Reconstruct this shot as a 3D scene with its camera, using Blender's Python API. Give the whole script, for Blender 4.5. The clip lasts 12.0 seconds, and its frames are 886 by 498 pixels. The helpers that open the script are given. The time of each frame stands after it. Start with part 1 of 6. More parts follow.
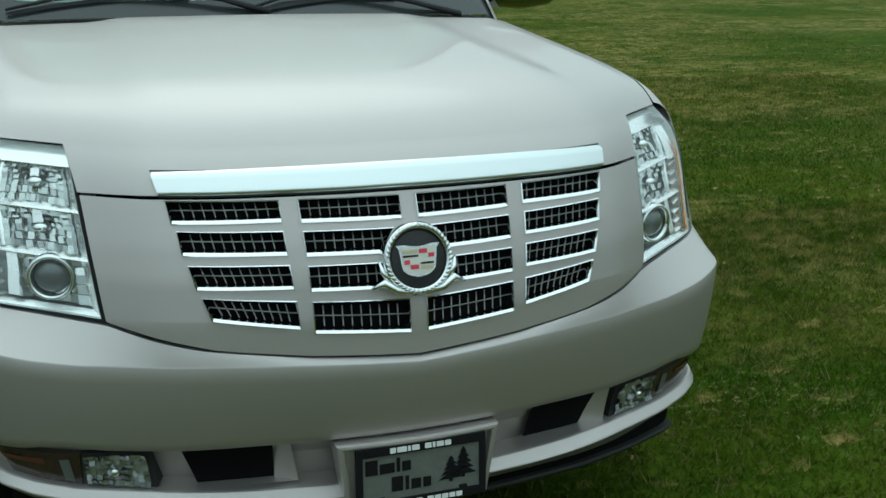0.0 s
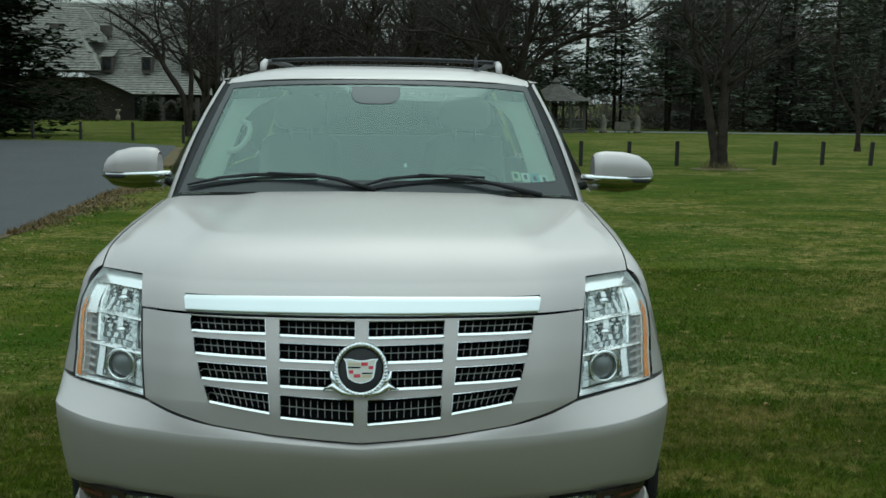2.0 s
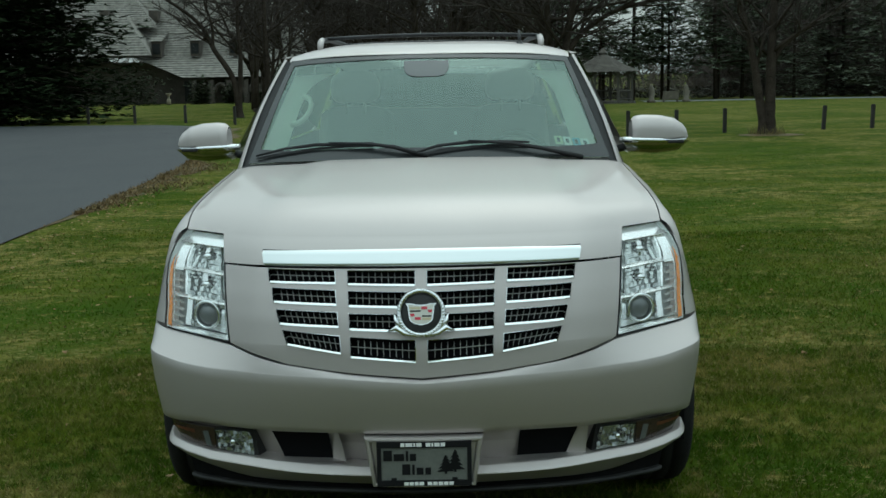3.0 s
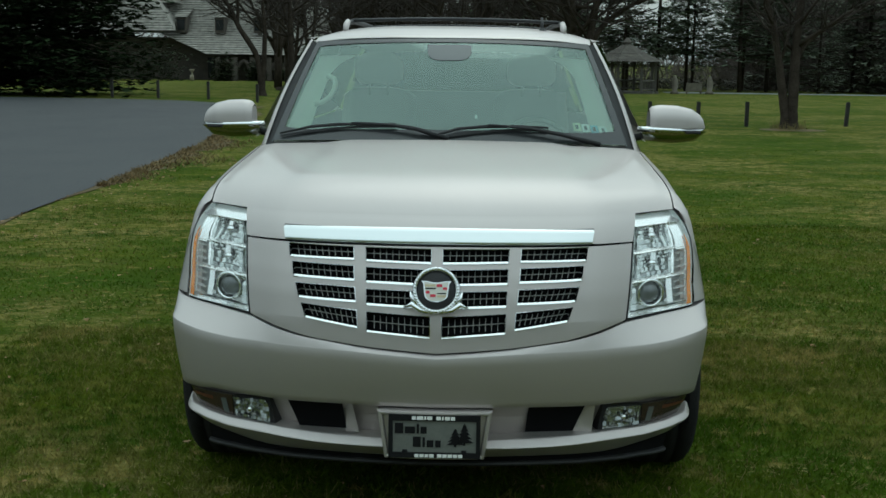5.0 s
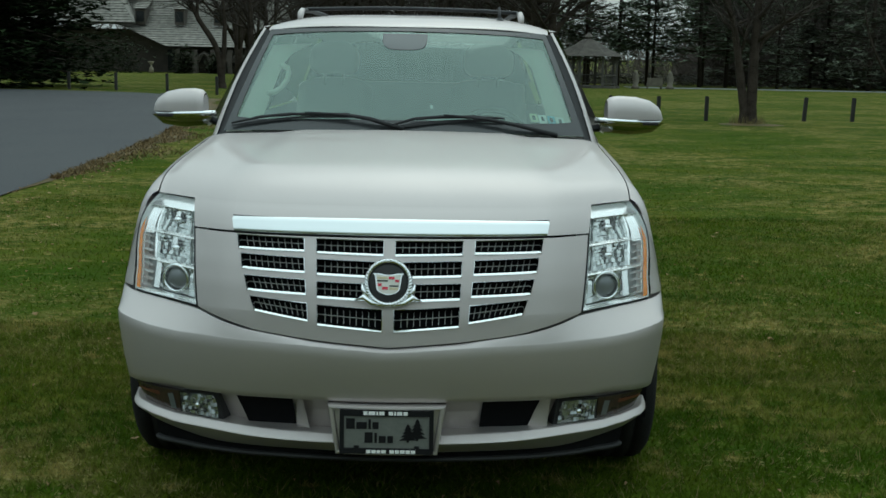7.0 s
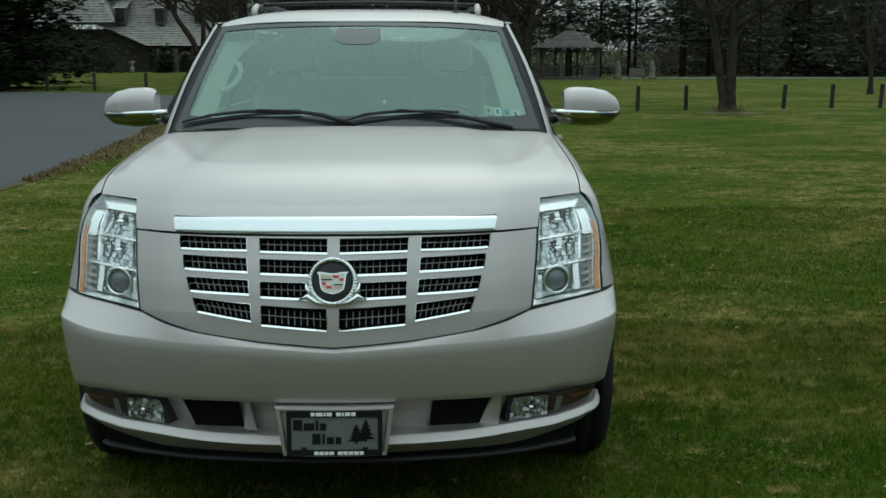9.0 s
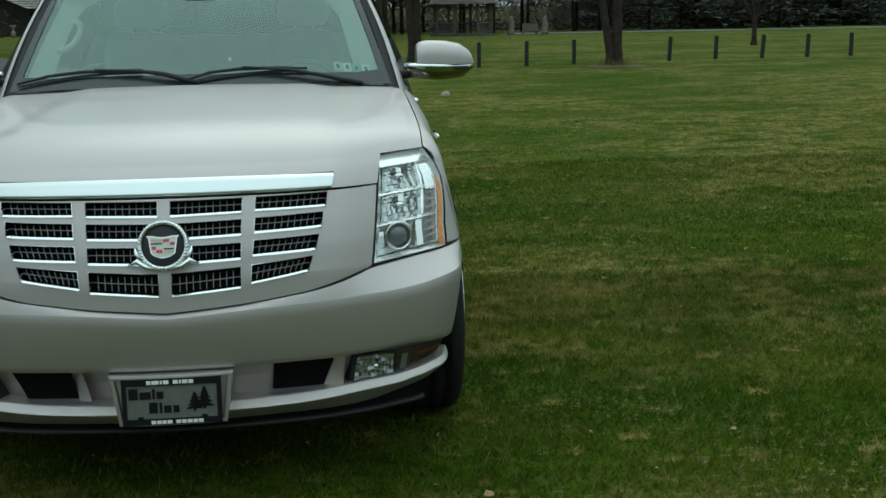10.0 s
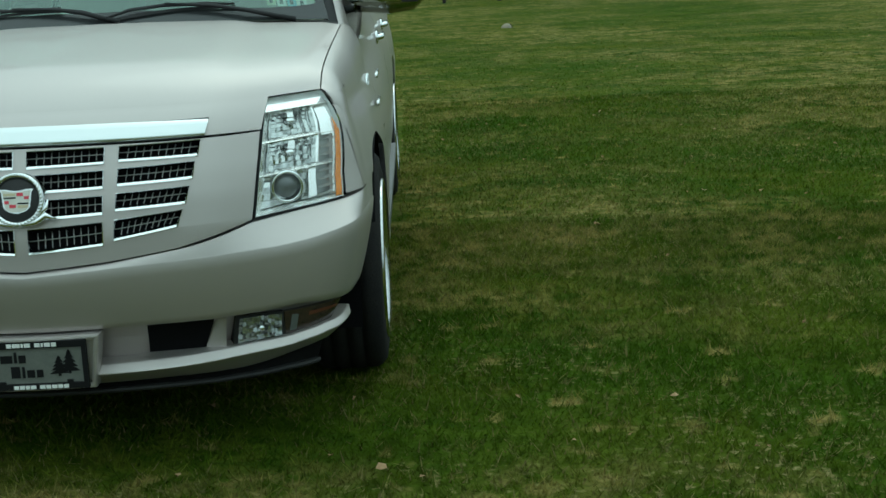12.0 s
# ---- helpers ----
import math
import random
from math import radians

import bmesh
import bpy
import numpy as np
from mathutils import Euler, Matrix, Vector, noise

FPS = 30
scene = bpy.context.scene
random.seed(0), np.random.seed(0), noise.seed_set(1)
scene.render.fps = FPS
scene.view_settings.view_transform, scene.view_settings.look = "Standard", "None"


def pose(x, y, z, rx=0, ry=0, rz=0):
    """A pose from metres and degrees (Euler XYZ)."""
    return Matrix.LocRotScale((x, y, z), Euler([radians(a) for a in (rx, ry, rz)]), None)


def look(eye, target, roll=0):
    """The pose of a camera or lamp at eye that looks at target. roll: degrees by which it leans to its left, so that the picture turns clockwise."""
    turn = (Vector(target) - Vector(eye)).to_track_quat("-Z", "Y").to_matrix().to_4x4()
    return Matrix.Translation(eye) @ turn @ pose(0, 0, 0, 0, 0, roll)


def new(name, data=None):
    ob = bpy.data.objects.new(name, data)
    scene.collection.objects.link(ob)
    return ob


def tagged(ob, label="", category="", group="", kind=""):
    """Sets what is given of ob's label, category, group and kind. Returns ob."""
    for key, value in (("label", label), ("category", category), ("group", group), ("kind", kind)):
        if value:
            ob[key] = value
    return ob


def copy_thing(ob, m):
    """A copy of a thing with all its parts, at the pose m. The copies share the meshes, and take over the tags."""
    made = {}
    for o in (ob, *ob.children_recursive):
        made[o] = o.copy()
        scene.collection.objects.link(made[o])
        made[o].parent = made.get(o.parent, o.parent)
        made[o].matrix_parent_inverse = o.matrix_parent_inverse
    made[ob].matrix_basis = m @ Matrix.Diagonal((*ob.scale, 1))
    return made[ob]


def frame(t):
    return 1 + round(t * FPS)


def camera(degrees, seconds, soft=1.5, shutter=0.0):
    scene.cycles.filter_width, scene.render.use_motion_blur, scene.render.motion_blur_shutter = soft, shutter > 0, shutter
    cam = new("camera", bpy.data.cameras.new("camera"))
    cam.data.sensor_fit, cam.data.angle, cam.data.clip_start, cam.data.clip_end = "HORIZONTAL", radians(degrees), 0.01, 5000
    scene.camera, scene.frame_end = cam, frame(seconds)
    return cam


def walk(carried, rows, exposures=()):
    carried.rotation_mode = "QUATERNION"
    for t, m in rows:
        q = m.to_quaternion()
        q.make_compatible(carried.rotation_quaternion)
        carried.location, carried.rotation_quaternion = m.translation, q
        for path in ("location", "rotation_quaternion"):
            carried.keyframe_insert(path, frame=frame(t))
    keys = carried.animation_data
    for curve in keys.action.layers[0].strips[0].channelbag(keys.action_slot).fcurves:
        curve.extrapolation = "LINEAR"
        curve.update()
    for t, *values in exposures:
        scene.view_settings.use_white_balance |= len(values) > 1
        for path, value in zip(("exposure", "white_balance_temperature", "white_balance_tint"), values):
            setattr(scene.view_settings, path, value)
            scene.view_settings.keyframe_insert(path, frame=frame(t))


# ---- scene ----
cam = camera(42.4, 12.0, soft=1.55)
# seconds, place in metres, then tilt, roll and heading in degrees
ROWS = [
    (0.0, -0.806, -2.201, 1.584, 73.64, -1.02, -21.21),
    (0.1, -0.741, -2.241, 1.587, 74.49, -1.87, -18.73),
    (0.2, -0.674, -2.298, 1.600, 74.09, -1.98, -16.05),
    (0.3, -0.607, -2.347, 1.607, 72.41, -0.89, -15.00),
    (0.4, -0.566, -2.402, 1.599, 74.56, -1.24, -13.70),
    (0.5, -0.499, -2.468, 1.603, 76.30, -0.77, -13.56),
    (0.8, -0.387, -2.641, 1.580, 76.35, -0.21, -12.14),
    (1.0, -0.328, -2.747, 1.591, 75.50, -0.54, -10.00),
    (1.3, -0.203, -2.888, 1.627, 77.39, 0.93, -7.09),
    (1.5, -0.102, -2.983, 1.611, 79.76, 0.18, -3.33),
    (1.8, 0.059, -3.107, 1.627, 80.51, -1.92, -0.50),
    (2.0, 0.127, -3.181, 1.633, 82.65, -0.63, -1.76),
    (2.2, 0.149, -3.253, 1.638, 83.85, -0.84, -2.82),
    (2.5, 0.160, -3.372, 1.629, 83.78, 0.34, -1.80),
    (2.8, 0.128, -3.508, 1.610, 82.18, 1.18, 0.44),
    (3.0, 0.118, -3.567, 1.617, 81.44, 1.09, 0.55),
    (3.2, 0.111, -3.612, 1.617, 81.06, 0.55, 0.31),
    (3.5, 0.132, -3.642, 1.621, 81.51, 0.15, 1.64),
    (3.7, 0.163, -3.666, 1.618, 80.74, -0.10, 1.86),
    (5.3, 0.113, -3.671, 1.616, 80.63, -1.07, 1.40),
    (5.5, 0.109, -3.667, 1.613, 80.14, -1.68, 1.01),
    (5.8, 0.102, -3.673, 1.603, 80.28, -1.73, 2.11),
    (6.0, 0.109, -3.681, 1.611, 80.79, -1.17, 2.19),
    (6.3, 0.118, -3.654, 1.611, 80.47, -1.68, 1.22),
    (6.5, 0.131, -3.650, 1.600, 80.41, -0.80, 0.22),
    (6.8, 0.141, -3.610, 1.592, 80.02, -1.30, -0.10),
    (7.0, 0.151, -3.596, 1.597, 80.40, -1.05, -0.17),
    (7.2, 0.164, -3.588, 1.596, 80.44, -1.27, -0.33),
    (8.8, 0.262, -3.528, 1.593, 79.83, -0.59, -0.47),
    (9.0, 0.287, -3.538, 1.595, 80.12, 0.05, -0.99),
    (9.3, 0.340, -3.558, 1.584, 80.11, 0.18, -1.60),
    (9.5, 0.385, -3.557, 1.589, 79.32, 0.06, -2.13),
    (9.8, 0.454, -3.526, 1.579, 78.16, 1.35, -4.87),
    (10.0, 0.495, -3.488, 1.575, 78.03, 0.94, -6.14),
    (10.2, 0.528, -3.437, 1.563, 78.56, -0.34, -4.91),
    (10.5, 0.603, -3.385, 1.568, 79.72, 0.07, -1.40),
    (10.7, 0.648, -3.336, 1.578, 79.05, 0.41, -0.11),
    (11.0, 0.758, -3.306, 1.568, 79.52, 1.68, 2.62),
    (11.3, 0.903, -3.306, 1.570, 78.91, 0.68, 5.58),
    (11.5, 0.999, -3.306, 1.568, 77.72, 0.57, 4.17),
    (11.7, 1.059, -3.271, 1.573, 76.38, 0.48, 1.87),
    (12.0, 1.148, -3.198, 1.542, 74.86, 2.17, -1.51),
]
EXPOSURES = [(0.0, 0.13, 5780, -9), (0.7, 0.03, 5850, -8), (1.0, -0.07, 5870, -8), (1.6, 0.04, 5900, -7), (2.5, -0.01, 5920, -6), (9.0, -0.04, 5920, -5), (10.0, -0.02, 5850, -8), (10.5, 0.12, 5870, -8), (11.2, 0.13, 5870, -8), (12.0, 0.09, 5760, -15)]
walk(cam, [(t, pose(x, y, z, tilt, roll, turn)) for t, x, y, z, tilt, roll, turn in ROWS], EXPOSURES)

# ---------------------------------------------------------------- world and light
world = bpy.data.worlds.new("overcast")
scene.world = world
world.use_nodes = True
wn = world.node_tree
wn.nodes.clear()
w_out = wn.nodes.new("ShaderNodeOutputWorld")
w_bg = wn.nodes.new("ShaderNodeBackground")
w_sky = wn.nodes.new("ShaderNodeTexSky")
w_sky.sky_type = "NISHITA"
w_sky.sun_disc = False
w_sky.sun_elevation = radians(48)
w_sky.sun_rotation = radians(8)
w_sky.dust_density = 4.0
w_sky.air_density = 1.0
w_sky.ozone_density = 1.0
w_grey = wn.nodes.new("ShaderNodeMixRGB")          # cloud deck over the clear sky
w_grey.inputs[0].default_value = 0.85
# an overcast deck is three to four times as bright overhead as at the horizon
w_tc = wn.nodes.new("ShaderNodeTexCoord")
w_sep = wn.nodes.new("ShaderNodeSeparateXYZ")
w_deck = wn.nodes.new("ShaderNodeMixRGB")
w_deck.inputs[1].default_value = (4.0, 4.4, 4.4, 1)
w_deck.inputs[2].default_value = (13.8, 14.8, 14.9, 1)
wn.links.new(w_tc.outputs["Generated"], w_sep.inputs[0])
w_up = wn.nodes.new("ShaderNodeMapRange")
wn.links.new(w_sep.outputs["Z"], w_up.inputs["Value"])
wn.links.new(w_up.outputs[0], w_deck.inputs[0])
wn.links.new(w_deck.outputs[0], w_grey.inputs[2])
wn.links.new(w_sky.outputs[0], w_grey.inputs[1])
wn.links.new(w_grey.outputs[0], w_bg.inputs[0])
w_bg.inputs[1].default_value = 0.10
wn.links.new(w_bg.outputs[0], w_out.inputs[0])

sun_data = bpy.data.lights.new("sun", "SUN")
sun_data.energy = 0.22
sun_data.angle = radians(40)
sun_data.color = (1.0, 0.985, 0.96)
sun = new("sun", sun_data)
sun.matrix_world = look((1.8, 14.0, 14.0), (0, 1.5, 0))


# ---------------------------------------------------------------- materials
def material(name, colour, rough=0.5, metal=0.0, coat=0.0, spec=0.5, var=None, scale=6.0, fine=90.0, bump=0.0,
             bump_scale=120.0, alpha_tint=None, flake=0.0, amount=0.5, island=0.0, rough_var=0.0):
    """A procedural surface: base colour mixed with a second one by noise at two scales, with fine relief."""
    m = bpy.data.materials.new(name)
    m.use_nodes = True
    nt = m.node_tree
    b = nt.nodes["Principled BSDF"]
    b.inputs["Base Color"].default_value = (*colour, 1)
    b.inputs["Roughness"].default_value = rough
    b.inputs["Metallic"].default_value = metal
    b.inputs["Coat Weight"].default_value = coat
    b.inputs["Coat Roughness"].default_value = 0.06
    b.inputs["Specular IOR Level"].default_value = spec
    tc = nt.nodes.new("ShaderNodeTexCoord")
    if var is not None:
        n1 = nt.nodes.new("ShaderNodeTexNoise")
        n1.inputs["Scale"].default_value = scale
        n1.inputs["Detail"].default_value = 5
        n2 = nt.nodes.new("ShaderNodeTexNoise")
        n2.inputs["Scale"].default_value = fine
        n2.inputs["Detail"].default_value = 3
        add = nt.nodes.new("ShaderNodeMath")
        add.operation = "MULTIPLY_ADD"
        add.inputs[1].default_value = 0.6
        mul = nt.nodes.new("ShaderNodeMath")
        mul.operation = "MULTIPLY"
        mul.inputs[1].default_value = 0.4
        ramp = nt.nodes.new("ShaderNodeMapRange")
        ramp.inputs["From Min"].default_value = 0.36
        ramp.inputs["From Max"].default_value = 0.64
        ramp.inputs["To Max"].default_value = amount * 2
        mix = nt.nodes.new("ShaderNodeMixRGB")
        mix.inputs[1].default_value = (*colour, 1)
        mix.inputs[2].default_value = (*var, 1)
        for n in (n1, n2):
            nt.links.new(tc.outputs["Object"], n.inputs["Vector"])
        nt.links.new(n2.outputs["Fac"], mul.inputs[0])
        nt.links.new(n1.outputs["Fac"], add.inputs[0])
        nt.links.new(mul.outputs[0], add.inputs[2])
        nt.links.new(add.outputs[0], ramp.inputs["Value"])
        nt.links.new(ramp.outputs[0], mix.inputs[0])
        last = mix.outputs[0]
        if island:
            geo = nt.nodes.new("ShaderNodeNewGeometry")
            hsv = nt.nodes.new("ShaderNodeHueSaturation")
            rng = nt.nodes.new("ShaderNodeMapRange")
            rng.inputs["To Min"].default_value = 1 - island
            rng.inputs["To Max"].default_value = 1 + island
            nt.links.new(geo.outputs["Random Per Island"], rng.inputs["Value"])
            nt.links.new(rng.outputs[0], hsv.inputs["Value"])
            nt.links.new(last, hsv.inputs["Color"])
            last = hsv.outputs[0]
        nt.links.new(last, b.inputs["Base Color"])
        if rough_var:
            rr = nt.nodes.new("ShaderNodeMapRange")
            rr.inputs["To Min"].default_value = max(0.02, rough - rough_var)
            rr.inputs["To Max"].default_value = rough + rough_var
            nt.links.new(n1.outputs["Fac"], rr.inputs["Value"])
            nt.links.new(rr.outputs[0], b.inputs["Roughness"])
    if bump:
        n3 = nt.nodes.new("ShaderNodeTexNoise")
        n3.inputs["Scale"].default_value = bump_scale
        n3.inputs["Detail"].default_value = 4
        bp = nt.nodes.new("ShaderNodeBump")
        bp.inputs["Strength"].default_value = bump
        bp.inputs["Distance"].default_value = 0.02
        nt.links.new(tc.outputs["Object"], n3.inputs["Vector"])
        nt.links.new(n3.outputs["Fac"], bp.inputs["Height"])
        nt.links.new(bp.outputs[0], b.inputs["Normal"])
    return m


def clear_glass(name, tint, gloss_rough=0.02, ior=1.6, gloss=(1, 1, 1)):
    """Thin glass: tinted see-through with a mirror-like skin that grows with the angle."""
    m = bpy.data.materials.new(name)
    m.use_nodes = True
    nt = m.node_tree
    nt.nodes.clear()
    out = nt.nodes.new("ShaderNodeOutputMaterial")
    mix = nt.nodes.new("ShaderNodeMixShader")
    tr = nt.nodes.new("ShaderNodeBsdfTransparent")
    tr.inputs[0].default_value = (*tint, 1)
    gl = nt.nodes.new("ShaderNodeBsdfGlossy")
    gl.inputs["Roughness"].default_value = gloss_rough
    gl.inputs["Color"].default_value = (*gloss, 1)
    fr = nt.nodes.new("ShaderNodeFresnel")
    fr.inputs[0].default_value = ior
    nt.links.new(fr.outputs[0], mix.inputs[0])
    nt.links.new(tr.outputs[0], mix.inputs[1])
    nt.links.new(gl.outputs[0], mix.inputs[2])
    nt.links.new(mix.outputs[0], out.inputs[0])
    return m


def lamp_glass(name, tint):
    """Thin clear plastic whose gloss grows with the angle."""
    m = clear_glass(name, tint)
    nt = m.node_tree
    lw = nt.nodes.new("ShaderNodeLayerWeight")
    lw.inputs["Blend"].default_value = .25
    rg = nt.nodes.new("ShaderNodeMapRange")
    rg.inputs["To Min"].default_value, rg.inputs["To Max"].default_value = .02, .20
    nt.links.new(lw.outputs["Facing"], rg.inputs["Value"])
    mix = [n for n in nt.nodes if n.type == "MIX_SHADER"][0]
    nt.links.new(rg.outputs[0], mix.inputs[0])
    return m


PAINT = material("champagne_paint", (0.524, 0.484, 0.470), rough=0.54, metal=0.86, coat=0.5, var=(0.49, 0.452, 0.438), scale=1.5, fine=700, amount=0.3, rough_var=0.04)
MESH_METAL = material("grille_wire", (0.46, 0.45, 0.43), rough=0.32, metal=0.9, var=(0.35, 0.35, 0.34), scale=40)
CHROME = material("chrome", (0.82, 0.84, 0.85), rough=0.10, metal=1.0)
SATIN = material("satin_chrome", (0.70, 0.74, 0.745), rough=0.30, metal=1.0)
BLACK = material("black_plastic", (0.010, 0.010, 0.011), rough=0.6, var=(0.025, 0.025, 0.027), scale=9, fine=200, bump=0.08)
# near-black with the hollows' shade in the colour; also the inside mirror's black
DEEP = material("shade_black", (0.005, 0.005, 0.006), rough=0.9, spec=0.1)
DAM = material("matt_black_dam", (0.005, 0.005, 0.005), rough=0.95, spec=0.03, var=(0.009, 0.009, 0.009))
DAM_EDGE = material("dam_edge_grey", (0.015, 0.015, 0.016), rough=0.6, spec=0.25, var=(0.026, 0.026, 0.026), scale=12, fine=160)
SEAL = material("rubber_seal", (0.010, 0.010, 0.011), rough=0.6)
RUBBER = material("tyre_rubber", (0.014, 0.014, 0.015), rough=0.85, spec=.15, var=(0.022, 0.021, 0.020), scale=14, fine=160, bump=0.2)
ALLOY = material("polished_alloy", (0.72, 0.73, 0.74), rough=0.18, metal=1.0, var=(0.6, 0.6, 0.6), scale=12)
GREY_PLASTIC = material("grey_plastic", (0.20, 0.20, 0.20), rough=0.5, var=(0.16, 0.16, 0.16))
LAMP_BASE = material("lamp_housing", (0.88, 0.90, 0.90), rough=0.30, metal=0.12, var=(0.80, 0.83, 0.83), scale=30)
FACET = material("lamp_reflector", (0.52, 0.55, 0.54), rough=0.15, metal=0.9)
LOW_FACET = material("low_lamp_reflector", (0.72, 0.75, 0.74), rough=0.14, metal=0.9)
FOG_FACET = material("fog_reflector_metal", (0.40, 0.42, 0.42), rough=0.22, metal=0.8)
# darker mirror-like stand-in for the paint where it reflects the grass
MIRROR_LOW = material("grass_reflecting_shell", (0.42, 0.42, 0.40), rough=0.10, metal=1.0)
LEDGE = material("lamp_ledge_silver", (0.97, 0.98, 0.975), rough=0.25, metal=0.85)
BULB = material("lamp_bowl_dark", (0.13, 0.14, 0.145), rough=0.12, metal=0.2, coat=0.8)
AMBER = material("amber_lens", (0.90, 0.31, 0.03), rough=0.2, coat=0.8, var=(0.75, 0.22, 0.02), scale=60)
MARKER_RED = material("dull_red_facet", (.10, .035, .022), rough=.2, coat=.5)
SMOKE = material("smoked_marker", (0.020, 0.017, 0.016), rough=0.16, coat=0.4, var=(0.045, 0.027, 0.020), scale=9)
LENS = lamp_glass("lamp_lens", (0.97, 0.98, 0.98))
WINDSCREEN = clear_glass("windscreen_glass", (0.62, 0.79, 0.71), ior=2.22, gloss=(0.78, 1.0, 0.915))
DOOR_GLASS = clear_glass("door_glass", (0.34, 0.39, 0.36))
PRIVACY_GLASS = clear_glass("privacy_rear_glass", (0.10, 0.12, 0.115))
DARK_GLASS = clear_glass("tinted_side_glass", (0.42, 0.47, 0.45))
MIRROR_PATCH = material("mirror_patch_grey", (0.075, 0.085, 0.088), rough=0.35, coat=0.2)
RIB_BACK = material("lamp_rib_back", (0.34, 0.36, 0.355), rough=0.30, metal=.5)
FRIT = material("black_glass_border", (0.030, 0.033, 0.034), rough=0.25, coat=0.2)
LEATHER = material("cashmere_leather", (0.46, 0.43, 0.38), rough=0.7, var=(0.40, 0.37, 0.33), scale=5, bump=0.05)
TRIM = material("light_trim", (0.78, 0.75, 0.66), rough=0.7, var=(0.70, 0.67, 0.58), scale=6)
HEADLINER = material("headliner_cloth", (0.36, 0.345, 0.31), rough=0.9, var=(0.31, 0.30, 0.27), scale=8)
DASH = material("dashboard_vinyl", (0.20, 0.19, 0.17), rough=0.65, var=(0.23, 0.22, 0.19), scale=20, bump=0.1)
RED = material("red_enamel", (0.62, 0.03, 0.06), rough=0.25, coat=0.8)
PALE_ENAMEL = material("pale_enamel", (.72, .70, .64), rough=.3, coat=.5)
GOLD = material("pale_gold", (0.62, 0.54, 0.36), rough=0.3, metal=0.6)
PLATE = material("plate_grey", (0.15, 0.156, 0.14), rough=0.45, var=(0.12, 0.126, 0.115), scale=40)
WHITE = material("white_print", (0.80, 0.80, 0.78), rough=0.5)
INK = material("black_print", (0.009, 0.009, 0.010), rough=0.6, spec=0.15)
STICKER_BLUE = material("sticker_blue", (0.12, 0.42, 0.55), rough=0.5)
STICKER_GOLD = material("sticker_yellow", (0.64, 0.66, 0.46), rough=0.5)


# ---------------------------------------------------------------- mesh helpers
def link_mesh(name, verts, faces, mat, parent=None, label="", smooth=True, face=None):
    if face is not None:                                   # turn the sheet so that it looks along face
        q = faces[len(faces) // 2]
        p = [Vector(verts[i]) for i in q[:3]]
        if (p[1] - p[0]).cross(p[2] - p[0]).dot(Vector(face)) < 0:
            faces = [tuple(reversed(q)) for q in faces]
    me = bpy.data.meshes.new(name)
    me.from_pydata([tuple(v) for v in verts], [], faces)
    me.materials.append(mat)
    if smooth:
        me.polygons.foreach_set("use_smooth", [True] * len(me.polygons))
    me.update()
    ob = new(name, me)
    ob.parent = parent
    if label:
        tagged(ob, label)
    return ob


class Build:
    """Collects vertices and faces of one mesh."""

    def __init__(self):
        self.v, self.f = [], []

    def grid(self, nu, nv, fn):
        k = len(self.v)
        for j in range(nv + 1):
            for i in range(nu + 1):
                self.v.append(tuple(fn(i / nu, j / nv)))
        for j in range(nv):
            for i in range(nu):
                a = k + j * (nu + 1) + i
                self.f.append((a, a + 1, a + nu + 2, a + nu + 1))
        return self

    def box(self, c, h, m=None):
        k = len(self.v)
        for sx, sy, sz in ((-1, -1, -1), (1, -1, -1), (1, 1, -1), (-1, 1, -1), (-1, -1, 1), (1, -1, 1), (1, 1, 1), (-1, 1, 1)):
            p = Vector((sx * h[0], sy * h[1], sz * h[2]))
            if m is not None:
                p = m @ p
            self.v.append(tuple(Vector(c) + p))
        for q in ((0, 3, 2, 1), (4, 5, 6, 7), (0, 1, 5, 4), (1, 2, 6, 5), (2, 3, 7, 6), (3, 0, 4, 7)):
            self.f.append(tuple(k + i for i in q))
        return self

    def tube(self, pts, radii, n=8, flat=1.0):
        """A tapered tube along points."""
        k = len(self.v)
        pts = [Vector(p) for p in pts]
        for i, p in enumerate(pts):
            d = (pts[min(i + 1, len(pts) - 1)] - pts[max(i - 1, 0)]).normalized()
            a = d.orthogonal().normalized() if abs(d.z) > 0.95 else d.cross(Vector((0, 0, 1))).normalized()
            b = a.cross(d)
            r = radii[i] if isinstance(radii, (list, tuple)) else radii
            for j in range(n):
                t = 2 * math.pi * j / n
                self.v.append(tuple(p + a * (r * math.cos(t)) + b * (r * flat * math.sin(t))))
        for i in range(len(pts) - 1):
            for j in range(n):
                a0, a1 = k + i * n + j, k + i * n + (j + 1) % n
                self.f.append((a0, a1, a1 + n, a0 + n))
        self.f.append(tuple(k + j for j in reversed(range(n))))
        self.f.append(tuple(k + (len(pts) - 1) * n + j for j in range(n)))
        return self

    def lathe(self, profile, n, place):
        """profile: (radius, depth) pairs turned about the y axis, then moved by place(x, y, z)."""
        k = len(self.v)
        for r, d in profile:
            for j in range(n):
                t = 2 * math.pi * j / n
                self.v.append(tuple(place(r * math.cos(t), d, r * math.sin(t))))
        for i in range(len(profile) - 1):
            for j in range(n):
                a0, a1 = k + i * n + j, k + i * n + (j + 1) % n
                self.f.append((a0, a1, a1 + n, a0 + n))
        return self

    def done(self, name, mat, parent=None, label="", smooth=True, face=None):
        return link_mesh(name, self.v, self.f, mat, parent, label, smooth, face)


def sharp_rows(ob, nu, rows):
    """Keeps the edges along these rows of a grid crisp."""
    for e in ob.data.edges:
        r0, r1 = e.vertices[0] // (nu + 1), e.vertices[1] // (nu + 1)
        e.use_edge_sharp = r0 == r1 and r0 in rows


